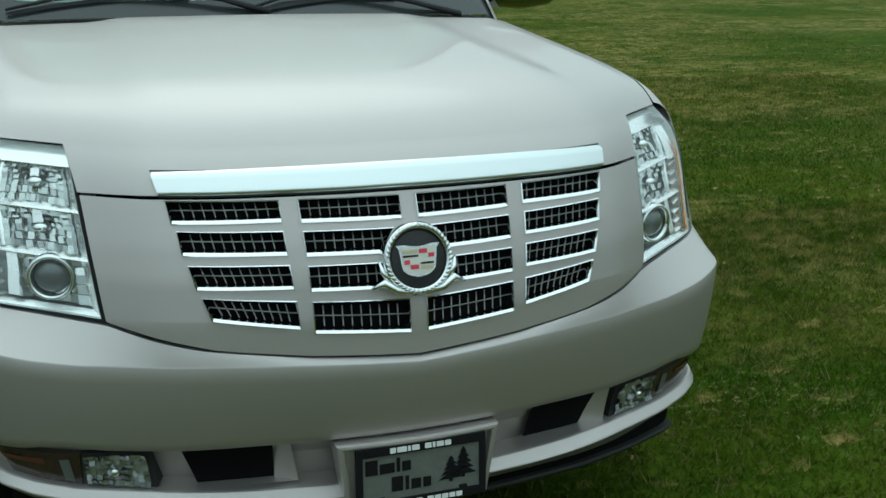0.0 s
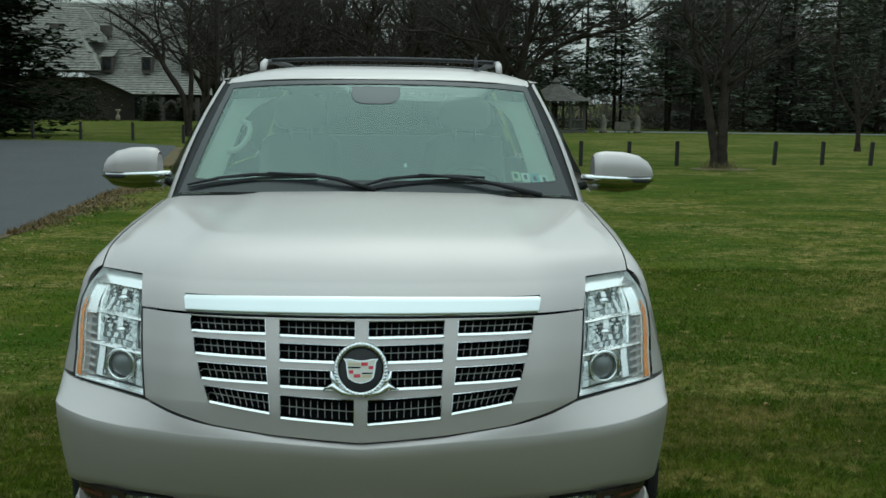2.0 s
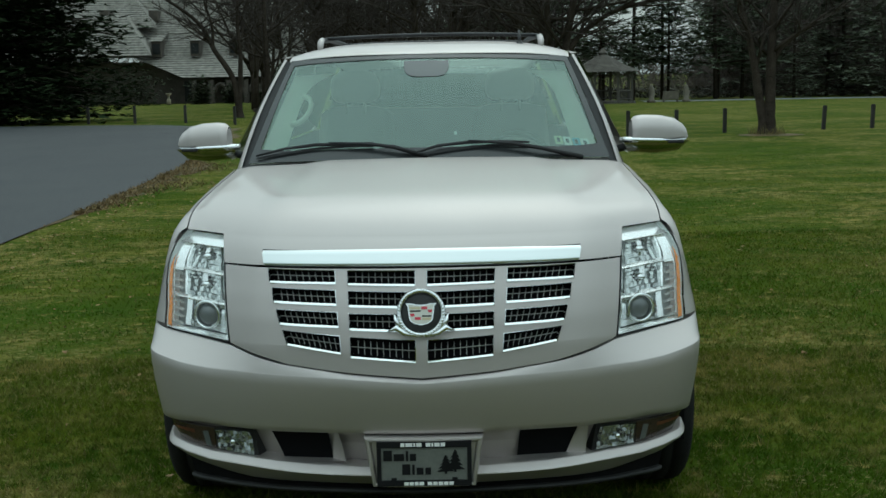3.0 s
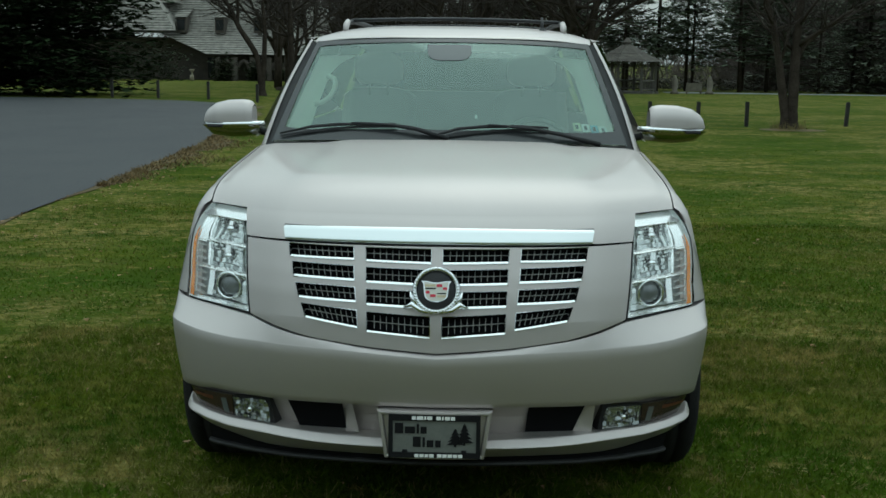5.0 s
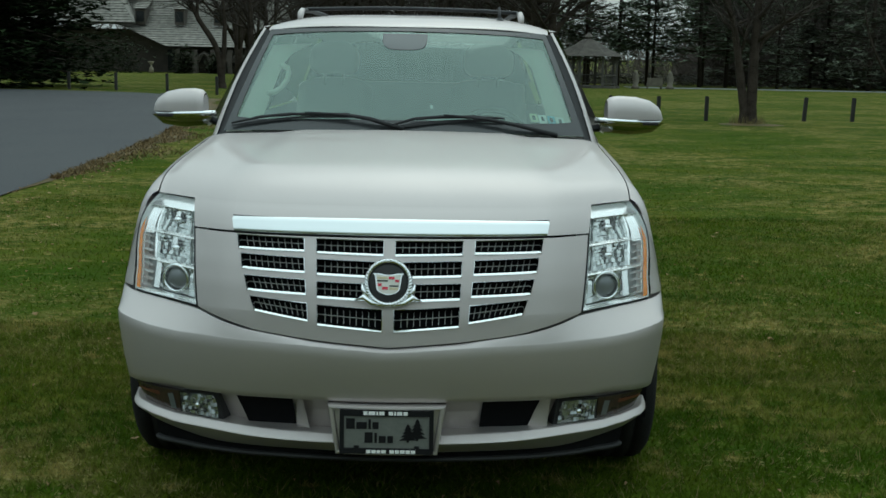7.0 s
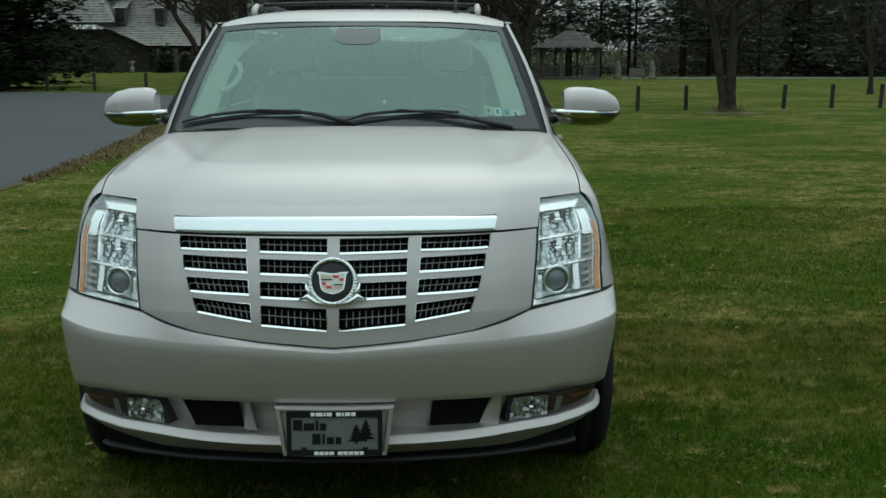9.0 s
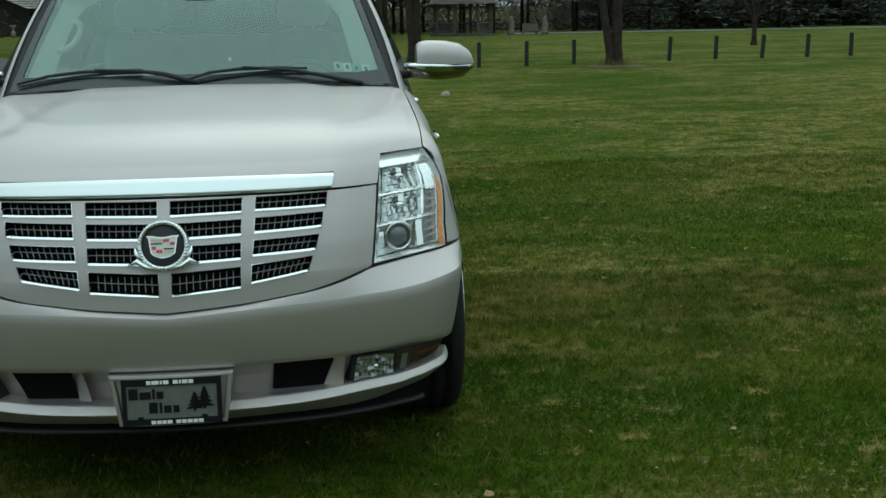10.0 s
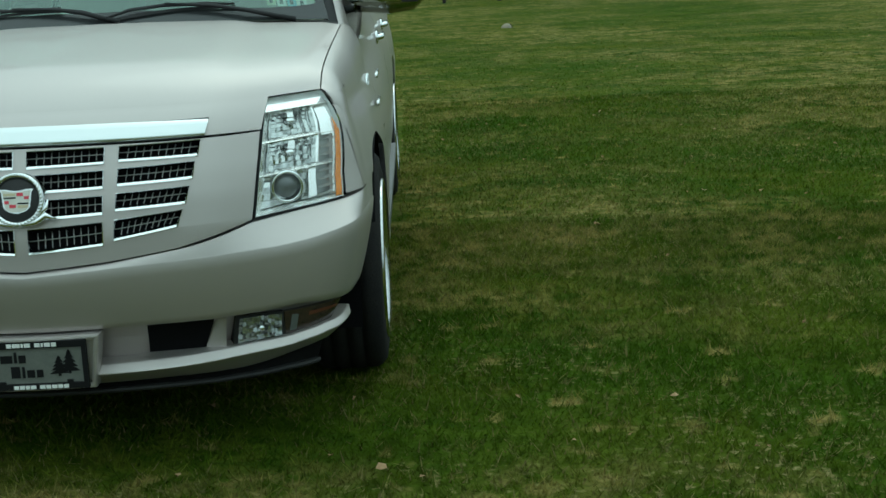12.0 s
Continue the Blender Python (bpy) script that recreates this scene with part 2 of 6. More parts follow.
def lerp(a, b, t):
    return a + (b - a) * t


def table(v, rows):
    return float(np.interp(v, [r[0] for r in rows], [r[1] for r in rows]))


def step(v, a, b):
    t = min(1.0, max(0.0, (v - a) / (b - a)))
    return t * t * (3 - 2 * t)


# ---------------------------------------------------------------- the car's front as one curved sheet
# plan line of the nose, from the middle to the flank
PLAN = [(0, -.02), (.13, -.017), (.26, -.005), (.4, .015), (.526, .05), (.6, .092), (.653, .13), (.75, .198), (.842, .262),
        (.9, .312), (.945, .37), (.972, .44), (.991, .55), (1.000, .7), (1.003, 1.0)]
LEAN = [(.2, .0), (.46, -.02), (.6, -.02), (.764, 0), (.85, .022), (.92, .048), (1.0, .085), (1.03, .102), (1.06, .124), (1.08, .143), (1.1, .167), (1.2, .30)]


def dense_plan():
    p = [(-.13, -.017)] + PLAN + [(1.004, 1.3)]
    out = []
    for i in range(1, len(p) - 2):
        a, b, c, d = (np.array(q) for q in p[i - 1:i + 3])
        for k in range(20):
            t = k / 20
            out.append(.5 * (2 * b + (c - a) * t + (2 * a - 5 * b + 4 * c - d) * t * t + (3 * b - a - 3 * c + d) * t ** 3))
    out.append(np.array(PLAN[-1]))
    return np.array(out)


DP = dense_plan()
DL = np.concatenate([[0], np.cumsum(np.linalg.norm(np.diff(DP, axis=0), axis=1))])


def shoulder(s, z):
    """How far the plan line draws in and comes forward at s and height z: the lamp corner is squarer above, the wing behind it slimmer."""
    up = step(z, .82, 1.06)
    slim = lerp(.016 * (step(s, 1.08, 1.22) - step(s, 1.3, 1.65)), .038 * step(s, 1.08, 1.26) - .012 * step(s, 1.3, 1.65), step(z, .95, 1.09))
    return slim, .045 * up * math.exp(-((s - 1.05) / .08) ** 2)


def nose(s, z, off=0.0):
    """The point of the nose at s metres along the plan line and height z, lifted by off."""
    g = 1 if s >= 0 else -1
    s = abs(s)
    slim, fore = shoulder(s, z)
    x = float(np.interp(s, DL, DP[:, 0]))
    y = float(np.interp(s, DL, DP[:, 1])) + table(z, LEAN) - fore
    x -= (.05 * step(z, .8, 1.12) + .010 * step(z, .77, .86)) * (x / .98) ** 4 + slim
    tx = float(np.interp(s + .001, DL, DP[:, 0]) - np.interp(max(s - .001, 0), DL, DP[:, 0]))
    ty = float(np.interp(s + .001, DL, DP[:, 1]) - np.interp(max(s - .001, 0), DL, DP[:, 1]))
    n = math.hypot(tx, ty) or 1
    return (g * (x + off * ty / n), y - off * tx / n, z)


def flank(y, z):
    """Half width of the body at y and height z."""
    yy = y - table(z, LEAN)
    s = float(np.interp(yy, DP[:, 1], DL))
    s = float(np.interp(yy + shoulder(s, z)[1], DP[:, 1], DL))
    x = float(np.interp(s, DL, DP[:, 0]))
    return x - (.05 * step(z, .8, 1.12) + .010 * step(z, .77, .86)) * (x / .98) ** 4 - shoulder(s, z)[0]


def quad(c, u, v):
    """Bilinear point in a four-cornered field given as bottom-left, bottom-right, top-right, top-left."""
    return tuple(lerp(lerp(c[0][k], c[1][k], u), lerp(c[3][k], c[2][k], u), v) for k in (0, 1))


def panel(b, c, off, nu=6, nv=3, depth=0.0, rim=0.0):
    """A field of the nose, with a skirt of that depth round it."""
    b.grid(nu, nv, lambda u, v: nose(*quad(c, u, v), off - (rim if min(u, v, 1 - u, 1 - v) < 1e-6 else 0)))
    if depth:
        for p, q in ((0, 1), (1, 2), (2, 3), (3, 0)):
            b.grid(nu, 1, lambda u, v, p=p, q=q: nose(lerp(c[p][0], c[q][0], u), lerp(c[p][1], c[q][1], u), off - rim - depth * v))
    return b


car = tagged(new("suv"), "champagne silver full-size suv with chrome grille parked on grass", "car")

# near-black sheet that puts shade behind the grille and the panel joints
Build().grid(60, 20, lambda u, v: nose(lerp(-.70, .70, u), lerp(.60, 1.085, v), -.045)).done("shade_sheet", DEEP, car)

# ---- grille panel with sixteen openings
IN_Z = {0: (1.0045, 1.003, .958, .954), 1: (.9425, .938, .892, .887), 2: (.874, .870, .821, .814), 3: (.802, .791, .734, .718)}
OUT_Z = {0: (1.0075, 1.0045, .962, .961), 1: (.950, .9445, .9015, .896), 2: (.884, .878, .8345, .828), 3: (.820, .805, .771, .745)}
OUT_IN = {0: (.279, .276), 1: (.276, .272), 2: (.270, .265), 3: (.262, .257)}
OUT_S = {0: (.514, .505), 1: (.496, .488), 2: (.479, .465), 3: (.456, .438)}


def opening(col, row):
    """Corners (bottom-left, bottom-right, top-right, top-left) of an opening; col 0..3 from the picture's left."""
    if col in (0, 3):
        zo_t, zi_t, zo_b, zi_b = OUT_Z[row]
        so_t, so_b = OUT_S[row]
        c = [(OUT_IN[row][1], zi_b), (so_b, zo_b), (so_t, zo_t), (OUT_IN[row][0], zi_t)]
    else:
        zo_t, zi_t, zo_b, zi_b = IN_Z[row]
        c = [(.018, zi_b), (.229 + .003 * (3 - row), zo_b), (.231 + .003 * (3 - row), zo_t), (.018, zi_t)]
    return c if col >= 2 else [(-c[1][0], c[1][1]), (-c[0][0], c[0][1]), (-c[3][0], c[3][1]), (-c[2][0], c[2][1])]


def panel_bottom(s):
    return table(abs(s), [(0, .669), (.24, .687), (.47, .715), (.58, .738), (.675, .760)])


def panel_side(z):
    return .664 + (z - .762) * (.728 - .664) / (1.095 - .762)


def grille_panel():
    b = Build()
    for g in (-1, 1):
        def lift(s, z):
            return nose(g * s, z, 0.0)
        inner = [opening(2, r) for r in range(4)]
        outer = [opening(3, r) for r in range(4)]
        top = 1.0085
        # corner chains down each column edge
        def chain(ops, k_top, k_bot):
            out = [(ops[0][k_top][0], top)]
            for o in ops:
                out += [o[k_top], o[k_bot]]
            out.append((ops[3][k_bot][0], panel_bottom(ops[3][k_bot][0])))
            return out
        a, c_, d, e = chain(inner, 3, 0), chain(inner, 2, 1), chain(outer, 3, 0), chain(outer, 2, 1)
        mid = [(0, z) for _, z in a]
        mid[-1] = (0, panel_bottom(0))
        side = []
        for s, z in e:
            zz = min(z, 1.0065)
            side.append((panel_side(max(zz, .762)), max(zz, .762)))
        side[-1] = (panel_side(.762), .762)
        for p, q, holes in ((mid, a, False), (a, c_, True), (c_, d, False), (d, e, True), (e, side, False)):
            for k in range(len(p) - 1):
                if holes and k % 2 == 1:
                    continue
                b.grid(8, 3, lambda u, v, p=p, q=q, k=k: lift(*quad([p[k + 1], q[k + 1], q[k], p[k]], u, v)))
    return b.done("grille_panel", PAINT, car, "champagne painted grille surround with sixteen openings")


grille_panel()


def inset(c, d):
    (a, b_, c_, e) = c
    return [(a[0] + d, a[1] + d), (b_[0] - d, b_[1] + d), (c_[0] - d, c_[1] - d * .7), (e[0] + d, e[1] - d * .7)]


grille = []
for row in range(4):
    for col in range(4):
        c0 = opening(col, row)
        b = Build()
        c1 = [(c0[0][0] + .003, c0[0][1] + .007), (c0[1][0] - .003, c0[1][1] + .007), (c0[2][0] - .004, c0[2][1] - .003), (c0[3][0] + .004, c0[3][1] - .003)]
        rings = [(c0, .0), (c0, .004), (inset(c0, .002), .006), (c1, .001), (c1, -.04)]
        for (ca, oa), (cb, ob_) in zip(rings, rings[1:]):
            for p, q in ((0, 1), (1, 2), (2, 3), (3, 0)):
                def edge(u, v, p=p, q=q, ca=ca, cb=cb, oa=oa, ob_=ob_):
                    s1, z1 = lerp(ca[p][0], ca[q][0], u), lerp(ca[p][1], ca[q][1], u)
                    s2, z2 = lerp(cb[p][0], cb[q][0], u), lerp(cb[p][1], cb[q][1], u)
                    return nose(lerp(s1, s2, v), lerp(z1, z2, v), lerp(oa, ob_, v))
                b.grid(8, 1, edge)
        bez = b.done("grille_bezel", CHROME, car, "chrome opening bezel")
        b = Build()
        n = 10
        for k in range(1, n):
            lo, hi = quad(c1, k / n, 0), quad(c1, k / n, 1)
            b.tube([nose(lo[0], lerp(lo[1], hi[1], .06), -.016), nose(hi[0], lerp(lo[1], hi[1], .80), -.016)], .0015, 4)
        for v in (.46,):
            b.tube([nose(*quad(c1, u / 8, v), -.0145) for u in range(9)], .0014, 4)
        b.done("grille_mesh", MESH_METAL, bez, "fine metal grille mesh")

# ---- chrome bar over the grille
b = Build()
bar = [(-.522, 1.0165), (.522, 1.0165), (.535, 1.061), (-.535, 1.061)]


def bar_pt(u, v):
    s, z = quad(bar, u, v)
    bow = .007 * (1 - (2 * u - 1) ** 2)
    edge_v = min(v, 1 - v)
    return nose(s, z + bow * v - .001, .012 * min(1, edge_v * 8) + .002)


b.grid(40, 8, bar_pt)
Build().grid(40, 2, lambda u, v: nose(*quad([(-.5245, 1.0125), (.5245, 1.0125), (.5385, 1.0635), (-.5385, 1.0635)], u, v), .0015)).done("bar_seal", SEAL, car)
b.done("grille_bar", SATIN, car, "broad polished bar along the bonnet edge")

# ---- round emblem: wreath, dark disc, shield in plain coloured fields
EM = Vector(nose(0, .875, .012))
em_rot = Matrix.Rotation(radians(-16), 3, "X")


def em_place(x, y, z):
    return EM + em_rot @ Vector((x * 1.16, y, z * 1.16))


emblem = Build().lathe([(.0, -.012), (.050, -.012), (.053, -.010), (.053, .012)], 40, em_place).done("emblem", BLACK, car, "round black emblem with a chrome wreath")
b = Build().lathe([(.053, -.004), (.055, -.017), (.060, -.021), (.066, -.016), (.069, .0), (.069, .016)], 56, em_place)
for k in range(44):                                   # laurel leaves round the ring
    t = radians(-86 + 352 * k / 44 + 4)
    r = .0615
    c = em_place(r * math.sin(t), -.019, -r * math.cos(t))
    d = em_rot @ Vector((math.cos(t), 0, math.sin(t)))
    e = em_rot @ Vector((math.sin(t), 0, -math.cos(t)))
    sg = 1 if math.sin(t) > 0 else -1
    b.tube([c - d * .006 * sg - e * .004, c, c + d * .006 * sg + e * .004], [.0015, .0034, .0008], 5)
for g in (-1, 1):                                     # the wreath's foot spreads along the grille bars
    b.tube([em_place(g * x, y, z) for x, y, z in ((.010, -.012, -.064), (.045, -.012, -.056), (.068, -.010, -.040), (.092, -.004, -.050))], [.006, .009, .010, .003], 8)
    b.tube([em_place(g * x, y, z) for x, y, z in ((.05, -.010, -.045), (.070, -.010, -.02), (.074, -.006, .0))], [.006, .007, .002], 8)
b.done("wreath", CHROME, emblem, "chrome wreath")


def shield_half(z):
    return table(z, [(-.034, .004), (-.029, .022), (-.020, .032), (0, .035), (.018, .037), (.026, .043)])


def shield_top(x):
    return .024 + .004 * min(1, abs(x) / .04) ** 2 - .002 * math.cos(x * 70)


def shield_grid(b, inset, depth):
    def pt(u, v):
        z = lerp(-.034 + inset, .026 - inset, v)
        x = lerp(-1, 1, u) * max(.001, shield_half(z) - inset)
        return em_place(x, depth, min(z, shield_top(x) - inset))
    b.grid(14, 14, pt)


b = Build()
shield_grid(b, 0, -.0150)
b.done("shield", CHROME, emblem, "silver shield")
b = Build()
shield_grid(b, .0035, -.0160)
b.done("shield_face", PALE_ENAMEL, emblem, "pale shield face")


def em_field(x0, x1, z0, z1, mat):
    def edge(x, z):
        h = shield_half(z) - .005
        return max(-h, min(h, x))
    Build().grid(4, 2, lambda u, v: em_place(edge(lerp(x0, x1, u), lerp(z0, z1, v)), -.0172, lerp(z0, z1, v))).done("shield_field", mat, emblem)


for x0, x1, z0, z1, mt in ((.001, .017, .009, .017, RED), (.019, .034, .001, .0085, RED), (-.034, -.018, -.010, -.002, RED), (-.017, -.001, -.0195, -.0115, RED),
                           (-.034, -.001, .003, .0065, INK), (-.034, -.002, .010, .016, GOLD), (.003, .034, -.011, -.0075, INK), (.003, .030, -.020, -.0135, GOLD)):
    em_field(x0, x1, z0, z1, mt)

# ---- bumper: its own plan line, fuller at the corner than the nose above it
BUMPER_PLAN = [(0, -.050), (.13, -.045), (.26, -.030), (.4, -.004), (.5, .021), (.6, .055), (.7, .092), (.75, .112), (.8, .133), (.84, .152), (.88, .178), (.915, .207),
               (.936, .240), (.950, .300), (.964, .390), (.976, .490), (.985, .620)]
TUCK = [(.25, .875), (.30, .90), (.36, .922), (.40, .932), (.43, .945), (.48, .965), (.54, .977), (.6, .986), (.66, .996), (.715, 1.0)]
SETBACK = [(.25, .090), (.295, .064), (.345, .040), (.372, .052), (.43, .044), (.485, .026), (.60, .008), (.70, 0)]
TOPZ = [(0, .665), (.24, .683), (.47, .711), (.58, .734), (.66, .753), (.85, .765), (1.0, .772), (1.3, .795)]
SHELF = [(0, .656), (.13, .664), (.26, .6715), (.4, .677), (.5, .679), (.6, .6815), (.7, .683), (.75, .687), (.8, .692), (.84, .699), (.88, .706), (.915, .713), (.938, .719), (.985, .724)]
CREASE = [(0, .482), (.4, .482), (.6, .479), (.75, .482), (.84, .489), (.88, .490), (.915, .487), (.938, .484), (.985, .482)]
STRIP_TOP = [(0, .362), (.4, .370), (.5, .375), (.6, .381), (.7, .386), (.75, .389), (.8, .397), (.84, .402), (.88, .410), (.915, .413), (.938, .420), (.985, .425)]


def smooth_line(p, n=16):
    """A rounded line through points, as an array."""
    p = [np.array(q, float) for q in p]
    p = [np.array((-p[1][0], p[1][1]))] + p + [2 * p[-1] - p[-2]]
    out = []
    for i in range(1, len(p) - 2):
        a, b, c, d = p[i - 1:i + 3]
        for k in range(n):
            t = k / n
            out.append(.5 * (2 * b + (c - a) * t + (2 * a - 5 * b + 4 * c - d) * t * t + (3 * b - a - 3 * c + d) * t ** 3))
    out.append(p[-2])
    return np.array(out)


BP = smooth_line(BUMPER_PLAN)
BL = np.concatenate([[0], np.cumsum(np.linalg.norm(np.diff(BP, axis=0), axis=1))])


def front(s, z, off=0.0):
    """The point of the bumper at s metres along its plan line and height z, lifted by off; it tucks in towards the ground."""
    g = 1 if s >= 0 else -1
    s = abs(s)
    x, y = float(np.interp(s, BL, BP[:, 0])), float(np.interp(s, BL, BP[:, 1]))
    tx = float(np.interp(s + .004, BL, BP[:, 0]) - np.interp(max(s - .004, 0), BL, BP[:, 0]))
    ty = float(np.interp(s + .004, BL, BP[:, 1]) - np.interp(max(s - .004, 0), BL, BP[:, 1]))
    n = math.hypot(tx, ty) or 1
    y += table(z, SETBACK) * max(0.0, 1 - (x / .94) ** 2)
    x *= 1 - (1 - table(z, TUCK)) * (x / .94) ** 3
    return (g * (x + off * ty / n), y - off * tx / n, z)


def half_x(s):
    return float(np.interp(abs(s), BL, BP[:, 0]))


def bumper_end(z):
    """Where the bumper meets the wheel arch, along its plan line."""
    y = table(z, [(.25, .25), (.30, .27), (.37, .288), (.40, .300), (.43, .330), (.48, .395), (.54, .450), (.6, .48), (.66, .52), (.72, .57), (.80, .60)])
    return float(np.interp(y, BP[:, 1], BL))


SN_END = 1.335                                             # the same end along the nose above


def bumper_pt(u, k):
    side = 2 * u - 1
    s = abs(side) * bumper_end(.70)
    x = half_x(s)
    h, c, t = table(x, SHELF), table(x, CREASE), table(abs(side) * SN_END, TOPZ)
    g = math.copysign(1, side)
    top = Vector(nose(g * abs(side) * SN_END, t - .001, -.002))
    lip = Vector(front(g * s, h, -.001))
    if k == 0:
        return nose(g * abs(side) * SN_END, t - .003, -.035)
    if k <= 5:
        v = (k - 1) / 4
        p = top.lerp(lip, v)
        return p + Vector((0, 0, .002 * math.sin(math.pi * v)))
    z, off = ((h - .004, .001), (lerp(h, c, .2), .002), (lerp(h, c, .45), .003), (lerp(h, c, .7), .002), (lerp(h, c, .9), .001), (c + .004, .0), (c, -.005), (c - .002, -.055))[k - 6]
    return front(g * abs(side) * bumper_end(z), z, off)


b = Build()
b.grid(110, 13, lambda u, v: bumper_pt(u, round(v * 13)))
sharp_rows(b.done("bumper", PAINT, car, "champagne painted front bumper"), 110, (1, 5, 12))


def band(name, mat, rows, label="", nu=90, reach=1.0):
    """A sweep across the lower bumper: for each row the height over a line of heights, and the lift."""
    def pt(u, i):
        side = 2 * u - 1
        line, dz, off = rows[i]
        z = .40
        for _ in range(2):
            s = abs(side) * bumper_end(z) * reach
            z = table(half_x(s), line) + dz
        return front(math.copysign(s, side), z, off)
    n = len(rows) - 1
    ob = Build().grid(nu, n, lambda u, v: pt(u, round(v * n))).done(name, mat, car, label)
    sharp_rows(ob, nu, range(1, n))
    return ob


LOW = [(0, .292), (.5, .2955), (.6, .298), (.67, .3067), (.75, .322), (.82, .335), (.9, .345)]
DAM_LIP = [(0, .264), (.5, .266), (.67, .270), (.75, .276), (.9, .280)]
band("bumper_recess", PAINT, [(CREASE, .002, -.034), (CREASE, -.05, -.052), (STRIP_TOP, -.004, -.074)])
band("bumper_strip", PAINT, [(STRIP_TOP, -.001, -.078), (STRIP_TOP, .0, -.006), (STRIP_TOP, -.0015, .0), (STRIP_TOP, -.020, .016), (STRIP_TOP, -.0235, .017), (STRIP_TOP, -.027, .0145), (LOW, .0, -.026), (LOW, -.003, -.05)],
     "champagne lower bumper strip")
band("air_dam", DAM, [(LOW, .004, -.032), (LOW, -.012, -.030), (DAM_LIP, .012, -.020), (DAM_LIP, -.004, -.024), (DAM_LIP, -.006, -.25)], "black plastic air dam", reach=.90)
# lip a little lighter than the dam
band("dam_lip", DAM_EDGE, [(DAM_LIP, .012, -.019), (DAM_LIP, .010, -.006), (DAM_LIP, .004, .0), (DAM_LIP, -.003, -.001), (DAM_LIP, -.005, -.019)], "dark grey lip of the air dam", reach=.90)


def low_panel(b, c, off, nu=6, nv=3, depth=0.0, rim=0.0):
    """A field of the lower bumper, with a skirt of that depth round it."""
    b.grid(nu, nv, lambda u, v: front(*quad(c, u, v), off - (rim if min(u, v, 1 - u, 1 - v) < 1e-6 else 0)))
    if depth:
        for p, q in ((0, 1), (1, 2), (2, 3), (3, 0)):
            b.grid(nu, 1, lambda u, v, p=p, q=q: front(lerp(c[p][0], c[q][0], u), lerp(c[p][1], c[q][1], u), off - rim - depth * v))
    return b


for g in (-1, 1):
    low = (lambda c: c) if g > 0 else (lambda c: [(-c[1][0], c[1][1]), (-c[0][0], c[0][1]), (-c[3][0], c[3][1]), (-c[2][0], c[2][1])])
    lamp = low_panel(Build(), low([(.581, .374), (.762, .384), (.750, .465), (.592, .473)]), -.022, 6, 3, .05).done("fog_lamp", BLACK, car, "rectangular clear fog lamp in a black bezel")
    b = Build()
    rnd = random.Random(5)
    ins = [(.594, .383), (.746, .393), (.742, .461), (.602, .465)]
    nu, nv = 12, 6
    for j in range(nv):
        for i in range(nu):
            k = len(b.v)
            t1, t2 = rnd.uniform(-.0030, .0030), rnd.uniform(-.0034, .0030)
            r = math.hypot((i + .5) / nu - .5, (j + .5) / nv - .5)
            for a, c, e in ((0, 0, -t1 - t2), (1, 0, t1 - t2), (1, 1, t1 + t2), (0, 1, -t1 + t2)):
                b.v.append(front(*quad(low(ins), (i + a) / nu, (j + c) / nv), -.021 + .014 * r + e))
            b.f.append((k, k + 1, k + 2, k + 3))
    b.done("fog_reflector", FOG_FACET, lamp, "faceted reflector", smooth=False)
    mid = quad(low(ins), .5, .5)
    c = Vector(front(mid[0], mid[1], -.004))
    Build().lathe([(.0, -.004), (.007, -.003), (.009, .0), (.010, .014)], 16, lambda x, y, z, c=c: c + Vector((x, y, z))).done("fog_bulb_shield", CHROME, lamp, "small chrome bulb shield")
    low_panel(Build(), low(ins), -.003, 4, 3, 0, .003).done("fog_lens", LENS, lamp, face=(0, -1, 0))
    marker = low_panel(Build(), low([(.763, .386), (.950, .404), (.985, .472), (.752, .464)]), -.016, 10, 4, .05, .004).done("side_marker", SMOKE, car, "smoked brown corner marker lens")
    low_panel(Build(), low([(.775, .400), (.800, .402), (.802, .452), (.778, .454)]), -.0135, 2, 2).done("marker_facet", BULB, marker)
    low_panel(Build(), low([(.84, .442), (.955, .450), (.965, .459), (.84, .455)]), -.0135, 4, 1).done("marker_facet", MARKER_RED, marker)
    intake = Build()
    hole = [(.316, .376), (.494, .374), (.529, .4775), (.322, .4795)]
    # near-black panel set over the recess; the hole's shade is in its colour
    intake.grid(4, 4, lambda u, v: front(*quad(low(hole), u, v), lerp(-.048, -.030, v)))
    intake.done("air_intake", DEEP, car, "bumper air intake, its inner shade a near-black panel")
    # painted walls that lead from the bumper's face into the intake
    rim = [(.262, .374), (.556, .369), (.562, .479), (.284, .481)]
    for p, q, nm in ((1, 2, "intake_cheek"), (0, 1, "intake_sill")):
        ho, ri = low(hole), low(rim)
        Build().grid(6, 4, lambda u, v, p=p, q=q: front(lerp(lerp(ho[p][0], ho[q][0], u), lerp(ri[p][0], ri[q][0], u), v), lerp(lerp(ho[p][1], ho[q][1], u), lerp(ri[p][1], ri[q][1], u), v), lerp(-.047, -.020, v))).done(nm, PAINT, car)


# ---- licence plate
holder = [(-.166, .312), (.166, .312), (.192, .477), (-.192, .477)]


def holder_pt(u, v, off=0.0):
    x, z = quad(holder, u, v)
    return (x, -.046 - off + .012 * (x / .19) ** 2, z)


